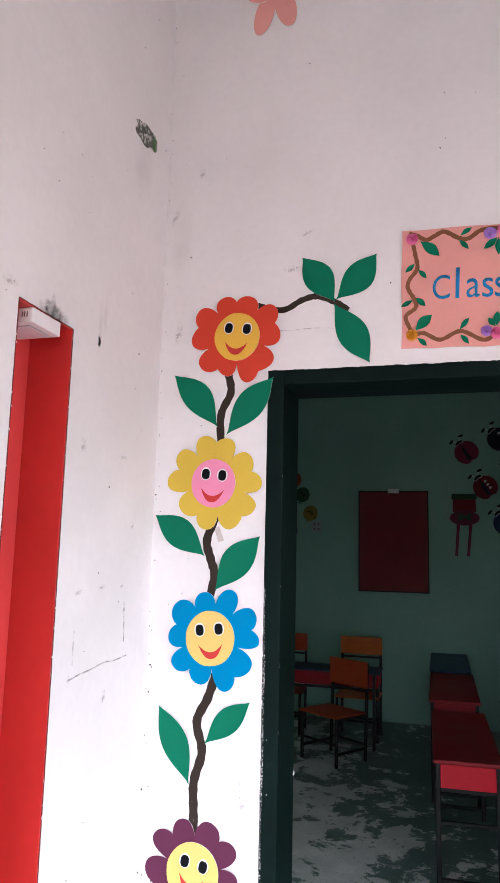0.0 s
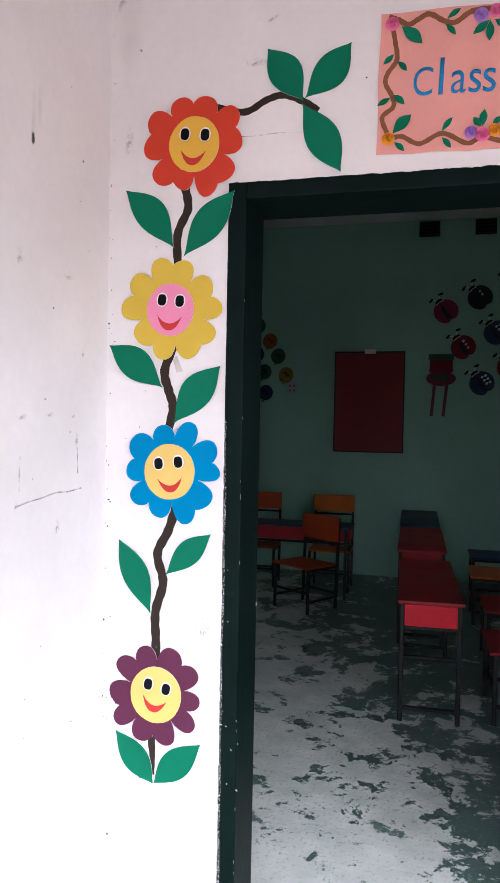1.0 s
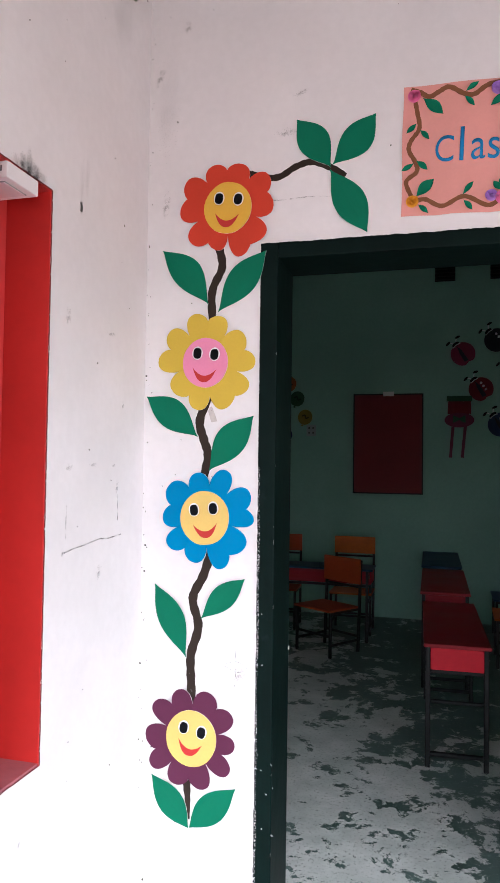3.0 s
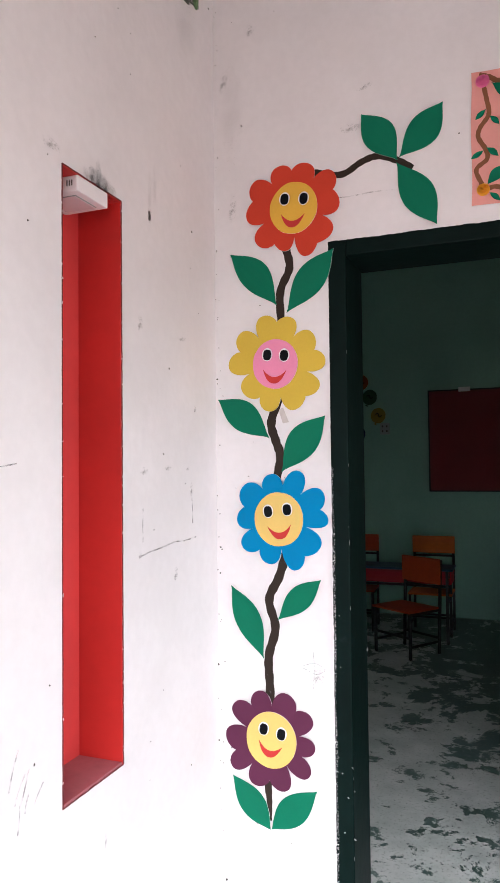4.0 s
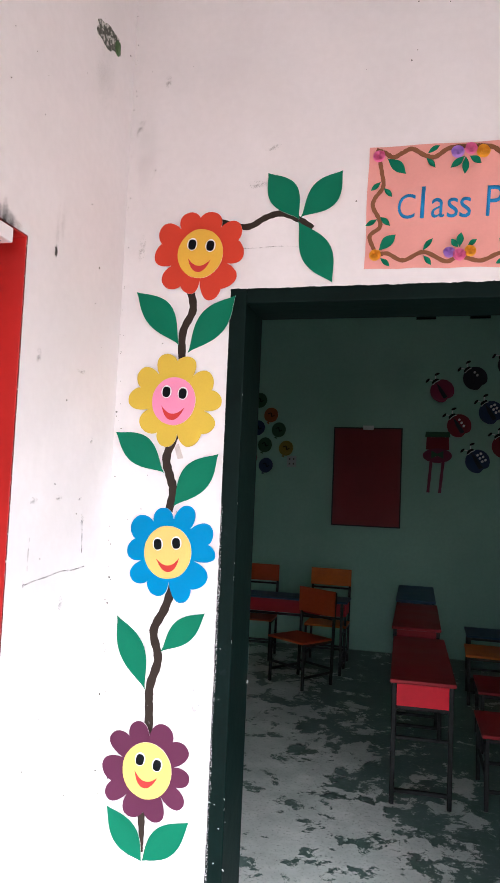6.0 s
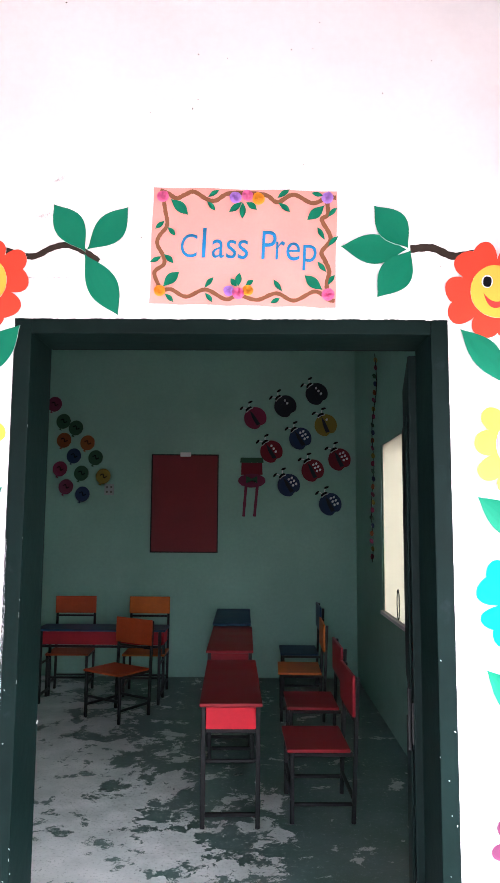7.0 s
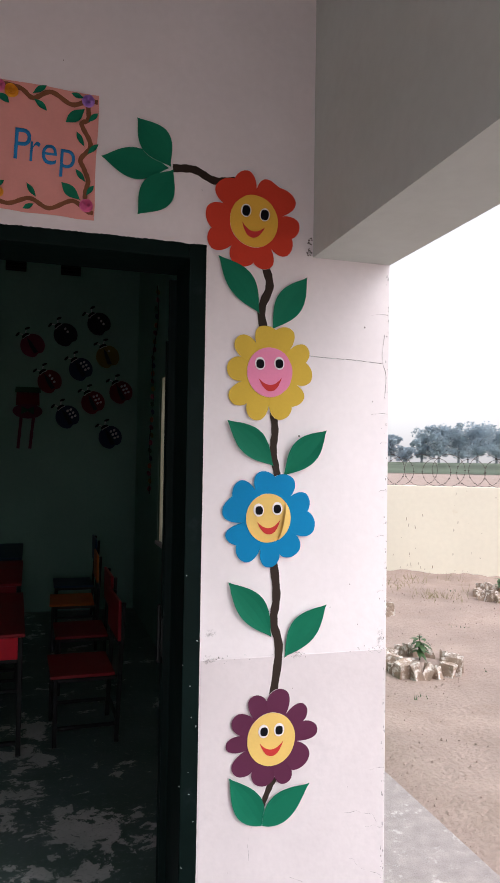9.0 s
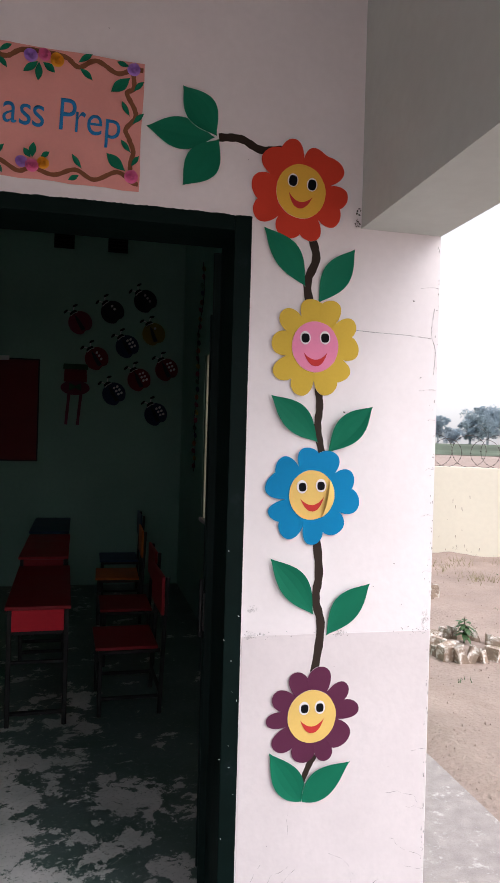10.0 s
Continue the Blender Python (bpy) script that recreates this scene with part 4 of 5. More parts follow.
for row in SIGN_LEAVES:
    for a, b, c, d, w in row:
        part("leaf", leaf_mesh(on_sign(a, b), on_sign(c, d), w, 0.0075, 0.004, 0.001), [GREEN, GREEN], sign, "small green paper leaf")


def rose_mesh(radius):
    """A rose of rolled paper strip: a cup with a spiral wall that rises towards the middle."""
    bm = bmesh.new()
    n, turns = 64, 3.2
    low, high = [], []
    for i in range(n + 1):
        s = i / n
        a, r = 2 * math.pi * turns * s, radius * (0.08 + 0.92 * s)
        wave = 1 + 0.06 * math.sin(a * 2.5)
        low.append(bm.verts.new((r * 0.85 * math.cos(a), -0.001, r * 0.85 * math.sin(a))))
        high.append(bm.verts.new((r * wave * math.cos(a), -0.004 - radius * 0.55 * (1.15 - s), r * wave * math.sin(a))))
    for i in range(n):
        bm.faces.new((low[i], low[i + 1], high[i + 1], high[i]))
    ringv = [bm.verts.new((radius * 0.95 * math.cos(k * math.pi / 10), -0.0008, radius * 0.95 * math.sin(k * math.pi / 10))) for k in range(20)]
    bm.faces.new(ringv)
    return bm


for (u, v), m, r, word in (((0.052, 0.08), ROSE_PINK, 0.0185, "pink"), ((0.449, 0.077), ROSE_LILAC, 0.0185, "lilac"), ((0.514, 0.057), ROSE_PINK, 0.0175, "pink"), ((0.574, 0.084), ROSE_AMBER, 0.019, "amber"),
                           ((0.947, 0.062), ROSE_LILAC, 0.0185, "lilac"), ((0.054, 0.891), ROSE_AMBER, 0.0175, "amber"), ((0.427, 0.88), ROSE_LILAC, 0.0165, "lilac"), ((0.477, 0.9), ROSE_PINK, 0.0185, "pink"),
                           ((0.529, 0.873), ROSE_AMBER, 0.0165, "amber"), ((0.958, 0.893), ROSE_PINK, 0.0195, "pale pink")):
    ob = part("rose", rose_mesh(r), m, sign, "rolled %s paper rose" % word)
    x, z = on_sign(u, v)
    ob.matrix_basis = pose(x, -0.0062, z, 0, 37 * u * 10, 0)


def letter(char, u0, v0, u1, v1, parent, lean=0.04):
    """One cut-out letter, fitted into its place on the sign."""
    cu = bpy.data.curves.new("letter", "FONT")
    cu.body, cu.offset, cu.resolution_u = char, -0.004, 6
    tmp = new("letter", cu)
    bpy.context.view_layer.update()
    me = bpy.data.meshes.new_from_object(tmp.evaluated_get(bpy.context.evaluated_depsgraph_get()))
    bpy.data.objects.remove(tmp)
    xs, ys = [v.co.x for v in me.vertices], [v.co.y for v in me.vertices]
    bm = bmesh.new()
    bm.from_mesh(me)
    (x0, z0), (x1, z1) = on_sign(u0, v1), on_sign(u1, v0)
    for v in bm.verts:
        v.co = Vector((x0 + (v.co.x - min(xs)) / (max(xs) - min(xs)) * (x1 - x0), -0.0065, z0 + (v.co.y - min(ys)) / (max(ys) - min(ys)) * (z1 - z0)))
        v.co.x += lean * (v.co.z - (z0 + z1) / 2)
    grown = bmesh.ops.extrude_face_region(bm, geom=bm.faces[:])
    bmesh.ops.translate(bm, verts=[g for g in grown["geom"] if isinstance(g, bmesh.types.BMVert)], vec=(0, 0.0017, 0))
    return part("letter", bm, LETTER, parent, "blue paper letter " + char)


for row in (("C", 0.161, 0.400, 0.246, 0.602), ("l", 0.277, 0.345, 0.293, 0.600), ("a", 0.330, 0.442, 0.394, 0.600), ("s", 0.408, 0.444, 0.460, 0.603), ("s", 0.470, 0.442, 0.523, 0.605),
            ("P", 0.600, 0.358, 0.674, 0.600), ("r", 0.675, 0.445, 0.721, 0.602), ("e", 0.732, 0.452, 0.803, 0.609), ("p", 0.822, 0.470, 0.892, 0.690)):
    letter(*row, sign)


# ---------------------------------------------------------------- classroom furniture
def bar(parent, name, a, b, size=0.022):
    """A square steel tube between two points."""
    a, b = Vector(a), Vector(b)
    d = b - a
    bm = block(-size / 2, size / 2, -size / 2, size / 2, 0, d.length, bevel=0.003, seg=1)
    ob = part(name, bm, TUBE, parent)
    ob.matrix_basis = Matrix.Translation(a) @ d.to_track_quat("Z", "Y").to_matrix().to_4x4()
    return ob


def school_chair(at, seat_paint, back_paint, label, width=0.40, depth=0.33, seat=0.385, top=0.76, board=0.21):
    """A child's chair that faces -y, its middle at the origin."""
    ob = thing("school_chair", label, "chair", "classroom chairs", at=at)
    w, d = width / 2 - 0.015, depth / 2 - 0.015
    for s in (-1, 1):
        bar(ob, "leg", (s * w, -d, 0), (s * w, -d, seat - 0.018))
        bar(ob, "leg", (s * w, d, 0), (s * w, d + 0.03, top))
        bar(ob, "side_stretcher", (s * w, -d + 0.011, 0.10), (s * w, d - 0.008, 0.10), 0.018)
        bar(ob, "seat_rail", (s * w, -d + 0.011, seat - 0.03), (s * w, d - 0.002, seat - 0.03), 0.02)
    bar(ob, "stretcher", (-w + 0.011, -d, 0.17), (w - 0.011, -d, 0.17), 0.018)
    bar(ob, "stretcher", (-w + 0.011, d, 0.13), (w - 0.011, d, 0.13), 0.018)
    part("seat", block(-width / 2, width / 2, -depth / 2 - 0.012, depth / 2 - 0.03, seat - 0.018, seat, bevel=0.005), seat_paint, ob)
    bar(ob, "back_rail", (-w + 0.011, d + 0.018, top - board - 0.025), (w - 0.011, d + 0.018, top - board - 0.025), 0.018)
    bm = block(-width / 2, width / 2, -0.009, 0.009, top - board, top + 0.01, bevel=0.005)
    back = part("backrest", bm, back_paint, ob)
    back.matrix_basis = pose(0, d + 0.006, 0, 0, 0, 0)
    return ob


def school_desk(at, top_paint, panel_paint, label, length=1.12, depth=0.31, high=0.62, side_paint=None):
    """A long two-place desk along y, its near end at the origin, with a book shelf closed by panels."""
    ob = thing("school_desk", label, "desk", "classroom desks", at=at)
    w = depth / 2 - 0.022
    for y in (0.05, length - 0.05):
        for s in (-1, 1):
            bar(ob, "leg", (s * w, y, 0), (s * w, y, high - 0.022), 0.024)
        bar(ob, "stretcher", (-w + 0.012, y, 0.07), (w - 0.012, y, 0.07), 0.02)
        bar(ob, "stretcher", (-w + 0.012, y, high - 0.15), (w - 0.012, y, high - 0.15), 0.02)
        bar(ob, "stretcher", (-w + 0.012, y, 0.34), (w - 0.012, y, 0.34), 0.016)
    for s in (-1, 1):
        bar(ob, "side_rail", (s * w, 0.042, high - 0.15), (s * w, length - 0.042, high - 0.15), 0.02)
    part("tabletop", block(-depth / 2, depth / 2, 0, length, high - 0.02, high, bevel=0.006), top_paint, ob)
    part("end_panel", block(-w + 0.013, w - 0.013, 0.016, 0.028, high - 0.135, high - 0.024, bevel=0.002), panel_paint, ob)
    part("end_panel", block(-w + 0.013, w - 0.013, length - 0.028, length - 0.016, high - 0.135, high - 0.024, bevel=0.002), panel_paint, ob)
    for x in (-w - 0.004, w - 0.004):
        part("side_panel", block(x, x + 0.008, 0.064, length - 0.064, high - 0.135, high - 0.024, bevel=0.002), side_paint or top_paint, ob)
    part("shelf", block(-w + 0.012, w - 0.012, 0.03, length - 0.03, high - 0.138, high - 0.126, bevel=0.002), panel_paint, ob)
    return ob


school_desk(pose(0.265, 1.86, 0, 0, 0, 2), PANEL_RED, PANEL_LIT, "red painted two-place school desk with black steel legs", length=1.19, depth=0.335, high=0.645)
school_desk(pose(0.205, 3.20, 0, 0, 0, 1), PANEL_RED, PANEL_RED, "red painted two-place school desk behind the first", length=1.17, depth=0.34, high=0.68)
school_desk(pose(0.175, 4.40, 0, 0, 0, 1), PANEL_BLUE, PANEL_BLUE, "blue painted school desk against the back wall", length=1.07, depth=0.34, high=0.70)
school_desk(pose(-0.41, 4.52, 0, 0, 0, 90), PANEL_BLUE, PANEL_LIT, "school desk with a blue top and red front", length=1.15, depth=0.33, high=0.645, side_paint=PANEL_RED)

CH = "child's chair, black steel frame and %s"
school_chair(pose(0.750, 2.19, 0, 0, 0, -88), PANEL_RED, PANEL_RED, CH % "red seat beside the desk", 0.45, 0.36)
school_chair(pose(0.790, 3.05, 0, 0, 0, -89), PANEL_RED, PANEL_RED, CH % "red seat and back", 0.45, 0.36)
school_chair(pose(0.775, 4.12, 0, 0, 0, -91), PANEL_ORANGE, PANEL_ORANGE, CH % "orange seat", 0.46, 0.37)
school_chair(pose(0.815, 4.93, 0, 0, 0, -90), PANEL_BLUE, PANEL_BLUE, CH % "dark blue seat", 0.46, 0.37, 0.39, 0.80)
school_chair(pose(-0.75, 4.02, 0, 0, 0, -34), PANEL_RUST, PANEL_RUST, CH % "rust-orange seat, turned aside", 0.41, 0.37, board=0.20)
school_chair(pose(-0.64, 4.80, 0, 0, 0, 0), PANEL_ORANGE, PANEL_ORANGE, CH % "orange back", 0.39, 0.34, top=0.86, board=0.15)
school_chair(pose(-1.35, 4.80, 0, 0, 0, 2), PANEL_RUST, PANEL_RUST, CH % "rust-orange back", 0.39, 0.34, top=0.86, board=0.15)


# ---------------------------------------------------------------- classroom back wall
def to_back(ob):
    ob.matrix_basis = pose(0, RB, 0) @ ob.matrix_basis
    return ob


board = thing("notice_board", "maroon notice board on the pale green wall", "notice board", at=pose(-0.375, RB, 1.269) @ Matrix.Scale(1.0275, 4))
part("panel", block(-0.335, 0.335, -0.02, -0.002, 0.012, 0.998), BOARD, board)
for box in ((-0.347, -0.335, -0.026, -0.001, 0, 1.01), (0.335, 0.347, -0.026, -0.001, 0, 1.01), (-0.335, 0.335, -0.026, -0.001, 0, 0.012), (-0.335, 0.335, -0.026, -0.001, 0.998, 1.01)):
    part("border", block(*box, bevel=0.002), TUBE, board)
part("clip", block(-0.05, 0.06, -0.034, -0.026, 0.985, 1.03, bevel=0.003), WHITE_PLASTIC, board, "white paper clip")

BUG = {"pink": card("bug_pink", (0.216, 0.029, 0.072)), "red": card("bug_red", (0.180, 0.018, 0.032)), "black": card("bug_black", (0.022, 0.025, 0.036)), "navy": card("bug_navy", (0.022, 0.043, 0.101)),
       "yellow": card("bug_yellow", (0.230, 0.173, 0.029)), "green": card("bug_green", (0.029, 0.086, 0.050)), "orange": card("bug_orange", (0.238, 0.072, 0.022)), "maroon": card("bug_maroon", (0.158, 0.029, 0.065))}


def paper_ladybird(x, z, colour, tilt, spots, size=0.115):
    ob = thing("paper_ladybird", "%s paper ladybird on the pale green wall" % colour, "paper ladybird", "paper ladybirds on the back wall", at=pose(x, RB, z, 0, -tilt - 16, 0))
    s = size
    wings = []
    for k in range(48):
        a = 2 * math.pi * k / 48
        r = s * (1.04 - 0.20 * math.exp(-((a - math.pi) / 0.26) ** 2) - 0.08 * math.cos(a))
        wings.append((r * math.sin(a), r * math.cos(a)))
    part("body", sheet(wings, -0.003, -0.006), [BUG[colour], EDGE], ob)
    part("head", sheet(oval(0, s * 0.98, s * 0.34, s * 0.17), -0.0062, -0.008), [BLACK, BLACK], ob)
    part("collar", ribbon([(-s * 0.36, s * 0.84), (0, s * 0.90), (s * 0.36, s * 0.84)], s * 0.07, -0.0082, -0.009), [WHITE, EDGE], ob)
    part("wing_gap", sheet([(-s * 0.02, s * 0.78), (s * 0.10, s * 0.30), (s * 0.06, -s * 0.80), (-s * 0.30, -s * 0.72), (-s * 0.22, s * 0.1)], -0.0062, -0.0075), [BUG["black"], BUG["black"]], ob)
    for k in (-1, 1):
        feeler = part("antenna", ribbon([(k * s * 0.12, s * 1.08), (k * s * 0.22, s * 1.26), (k * s * 0.34, s * 1.36)], s * 0.07, -0.003, -0.005), [WHITE, EDGE], ob, "pale bent antenna")
        part("tip", sheet(oval(k * s * 0.50, s * 1.42, s * 0.24, s * 0.10, -k * 12, 16), -0.0052, -0.007), [BLACK, BLACK], feeler)
    for k in range(spots):
        a, b = divmod(k, 3)
        part("spot", sheet(oval(s * (0.32 + 0.30 * a), s * (0.36 - 0.34 * b - 0.05 * a), s * 0.125, s * 0.105, 20, 12), -0.0062, -0.0072), [WHITE, EDGE], ob)
    return ob


for row in ((0.363, 2.711, "pink", 20, 0), (0.685, 2.841, "black", 25, 2), (1.021, 2.977, "black", 25, 3), (0.538, 2.351, "red", 20, 3), (0.846, 2.492, "navy", 20, 6), (1.119, 2.638, "yellow", 10, 1), (0.723, 1.993, "navy", 20, 6), (0.978, 2.151, "red", 15, 6), (1.263, 2.27, "red", 15, 6), (1.162, 1.795, "navy", 15, 6)):
    paper_ladybird(*row)

for x, z, colour, word in ((-1.797, 2.843, "maroon", "maroon"), (-1.694, 2.657, "green", "green"), (-1.558, 2.586, "green", "green"), (-1.682, 2.452, "orange", "orange"),
                           (-1.428, 2.426, "orange", "orange"), (-1.57, 2.284, "navy", "navy"), (-1.337, 2.266, "green", "green"), (-1.484, 2.099, "green", "green"),
                           (-1.715, 2.145, "pink", "pink"), (-1.249, 2.068, "yellow", "yellow"), (-1.645, 1.954, "maroon", "maroon"), (-1.466, 1.877, "navy", "navy")):
    ob = thing("paper_balloon", "round %s paper balloon on the pale green wall" % word, "paper balloon", "paper balloons on the back wall", at=pose(x, RB, z, 0, 20, 0))
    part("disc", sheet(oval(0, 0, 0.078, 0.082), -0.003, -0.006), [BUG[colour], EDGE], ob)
    part("knot", sheet([(-0.018, -0.1), (0.018, -0.1), (0, -0.075)], -0.003, -0.0055), [BUG[colour], EDGE], ob)
    part("mark", ribbon([(-0.035, 0.0), (-0.01, 0.02), (0.012, -0.01), (0.035, 0.012)], 0.011, -0.0062, -0.007), [BLACK, BLACK], ob)

fig = thing("paper_cutout", "red paper cut-out with two hanging strips on the wall", "paper cut-out", at=pose(0.335, RB, 2.032))
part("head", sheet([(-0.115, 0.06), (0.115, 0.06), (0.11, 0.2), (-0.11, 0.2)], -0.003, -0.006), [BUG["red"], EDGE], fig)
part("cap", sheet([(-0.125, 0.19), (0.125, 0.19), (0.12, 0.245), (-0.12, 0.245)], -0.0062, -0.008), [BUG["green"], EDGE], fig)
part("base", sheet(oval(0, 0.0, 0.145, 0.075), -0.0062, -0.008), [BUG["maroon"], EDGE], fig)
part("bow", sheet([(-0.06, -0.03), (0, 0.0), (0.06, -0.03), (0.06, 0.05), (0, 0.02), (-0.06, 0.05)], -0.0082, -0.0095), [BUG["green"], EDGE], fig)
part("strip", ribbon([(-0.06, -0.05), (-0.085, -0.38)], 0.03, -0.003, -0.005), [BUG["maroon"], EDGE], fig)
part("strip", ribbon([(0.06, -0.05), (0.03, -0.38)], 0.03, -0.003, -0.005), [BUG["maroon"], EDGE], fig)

sock = thing("wall_switch", "grey switch plate on the pale green wall", "switch", at=pose(-1.181, RB, 1.927))
part("plate", block(-0.05, 0.05, -0.014, -0.001, -0.06, 0.06, bevel=0.004), SWITCH, sock)
for u, v in ((-0.022, 0.025), (0.022, 0.025), (-0.022, -0.025), (0.022, -0.025)):
    part("socket_hole", block(u - 0.008, u + 0.008, -0.0155, -0.0135, v - 0.01, v + 0.01), SPECK, sock)

for x in (0.19, 0.73):
    vent = thing("ventilator", "small dark wall ventilator under the ceiling", "ventilator", "ventilators on the back wall", at=pose(x, RB, 3.455))
    part("frame", block(-0.11, 0.11, -0.03, -0.001, 0.15, 0.162, bevel=0.003), ROOM, vent)
    part("opening", block(-0.1, 0.1, -0.012, -0.001, 0, 0.15), BLACK, vent)
    for k in range(4):
        part("slat", block(-0.1, 0.1, -0.022, -0.012, 0.012 + 0.036 * k, 0.020 + 0.036 * k), TUBE, vent)

gar = thing("garland", "string of small coloured paper pieces hanging down the green wall", "garland", at=pose(RX - 0.028, 4.05, 1.25))
line = [(0.012 * math.sin(k * 1.1), 0.24 - 0.33 * (k / 15) ** 2 + 0.03 * math.sin(k * 0.9), 0.12 * k) for k in range(16)]
part("string", tube(line, 0.004, 5), TUBE, gar)
for k in range(26):
    c = ("pink", "green", "navy", "orange", "maroon", "yellow")[(k * 5) % 6]
    x, y, z = line[min(15, k // 2 + 1)]
    p = part("piece", sheet(oval(0, 0, 0.016, 0.024, 15 * (k % 3), 14), -0.002, -0.004), [BUG[c], EDGE], gar)
    p.matrix_basis = pose(0.004 * math.sin(k * 2.1), y - 0.004, 0.05 + 0.068 * k, 0, 0, 25 * math.sin(k * 1.9))


# ---------------------------------------------------------------- outside
def rise(x, y):
    d = math.hypot(x, y)
    s = min(1, max(0, (d - 50) / 170))
    return SOILZ + 2.2 * s * s * (3 - 2 * s)


bm = bmesh.new()
rings = [0.0] + [0.5 * 1.16 ** k for k in range(58)]
prev = None
for r in rings:
    n = 96
    row = []
    for k in range(n):
        a = 2 * math.pi * k / n
        x, y = 3.5 + r * math.cos(a), 3.5 + r * math.sin(a)
        inside = RLX - 0.6 < x < 2.5 and YF - 1.4 < y < RB + 0.6
        z = rise(x, y) - (0.08 if inside else 0) + (0 if inside or r > 60 else 0.035 * noise.noise(Vector((x * 1.3, y * 1.3, 0))) + 0.012 * noise.noise(Vector((x * 6, y * 6, 2))))
        row.append(bm.verts.new((x, y, z)))
    if prev:
        for k in range(n):
            bm.faces.new((prev[k], prev[(k + 1) % n], row[(k + 1) % n], row[k]))
    prev = row
bmesh.ops.remove_doubles(bm, verts=bm.verts, dist=0.0005)
tagged(part("ground", bm, SOIL, smooth=True), "dry bare reddish soil of the yard and fields", "", "", "structure")

# green crop beyond the boundary wall
bm = bmesh.new()
grid = {}
for i in range(25):
    for j in range(19):
        a, d = radians(5 + 60 * i / 24), 96 * (430 / 96) ** (j / 18)
        x, y = d * math.sin(a), d * math.cos(a)
        grid[i, j] = bm.verts.new((x, y, rise(x, y) + 0.06))
for i in range(24):
    for j in range(18):
        bm.faces.new((grid[i, j], grid[i + 1, j], grid[i + 1, j + 1], grid[i, j + 1]))
bmesh.ops.solidify(bm, geom=bm.faces[:], thickness=0.03)
tagged(part("crop_field", bm, FIELD), "green young crop in a far field", "crop", "", "stuff")

# boundary wall with coiled wire
A, B = Vector((-4.0, 13.93, 0)), Vector((13.0, 3.0, 0))
along = (B - A).normalized()
length = (B - A).length
wall = thing("wall_boundary", "cream painted low boundary wall, stained at its foot", "", kind="structure",
             at=Matrix.Translation((A.x, A.y, SOILZ - 0.1)) @ Matrix.Rotation(math.atan2(along.y, along.x), 4, "Z"))
part("wall", block(0, length, 0, 0.23, 0, 1.45, bevel=0.012), BOUNDARY, wall)
wire = thing("razor_wire", "loose coils of rusty razor wire along the wall top", "razor wire", at=wall.matrix_basis.copy())
for k in range(52):
    u = length * 0.36 + 0.24 * k + 0.05 * math.sin(k * 4.1)
    lean, swing = 0.25 * math.sin(k * 2.3), 0.5 * math.sin(k * 1.7 + 1)
    r = 0.225 + 0.02 * math.sin(k * 3.1)
    ring = [(u + r * math.cos(a * math.pi / 14), 0.115 + r * (lean + swing * math.cos(a * math.pi / 14)), 1.45 + r + r * math.sin(a * math.pi / 14)) for a in range(29)]
    bm = tube(ring, 0.0032, 4)
    for a in range(0, 28, 2):
        c = Vector(ring[a])
        block(c.x - 0.012, c.x + 0.012, c.y - 0.002, c.y + 0.002, c.z - 0.005, c.z + 0.005, bm=bm)
    part("coil", bm, RUST, wire)
# loose soil banked against the foot of the wall
bm = bmesh.new()
rows = []
for i in range(150):
    u = length * (0.4 + 0.5 * i / 149)
    row = []
    for j in range(9):
        v = -1.1 + 1.1 * j / 8
        q = Vector((u * 2.1, v * 3, 0))
        row.append(bm.verts.new((u, v, 0.085 + (0.07 + 0.06 * noise.noise(q)) * (j / 8) ** 1.5 + 0.03 * noise.noise(q * 3.1) * (j > 0))))
    rows.append(row)
for a, b in zip(rows, rows[1:]):
    for j in range(8):
        bm.faces.new((a[j], a[j + 1], b[j + 1], b[j]))
bank = tagged(part("soil_bank", bm, SOIL, smooth=True), "loose dry soil banked against the boundary wall", "soil", "", "stuff")
bank.matrix_basis = wall.matrix_basis.copy()
bm = bmesh.new()
rnd = random.Random(17)
for k in range(190):
    u, h = length * rnd.uniform(0.45, 0.85), 0.2 + 1.2 * rnd.random() ** 2.2
    r = rnd.uniform(0.002, 0.0055)
    sheet(oval(u, h, r, r * rnd.uniform(0.6, 7), rnd.uniform(-12, 12), 6), 0, -0.0015, bm)
stains = tagged(part("wall_stains", bm, [MUD, MUD]), "brown mud splashes and drips on the cream wall", "stains", "", "stuff")
stains.matrix_basis = wall.matrix_basis.copy()


def brick_lump(seed):
    rnd = random.Random(seed)
    bm = block(-0.058, 0.058, -0.036, 0.036, -0.02, 0.135)
    bmesh.ops.subdivide_edges(bm, edges=bm.edges[:], cuts=1)
    for v in bm.verts:
        v.co += Vector((rnd.uniform(-1, 1), rnd.uniform(-1, 1), rnd.uniform(-1, 1))) * 0.012
    return mesh_of("brick", bm, BRICK)


LUMPS = [brick_lump(k) for k in range(5)]


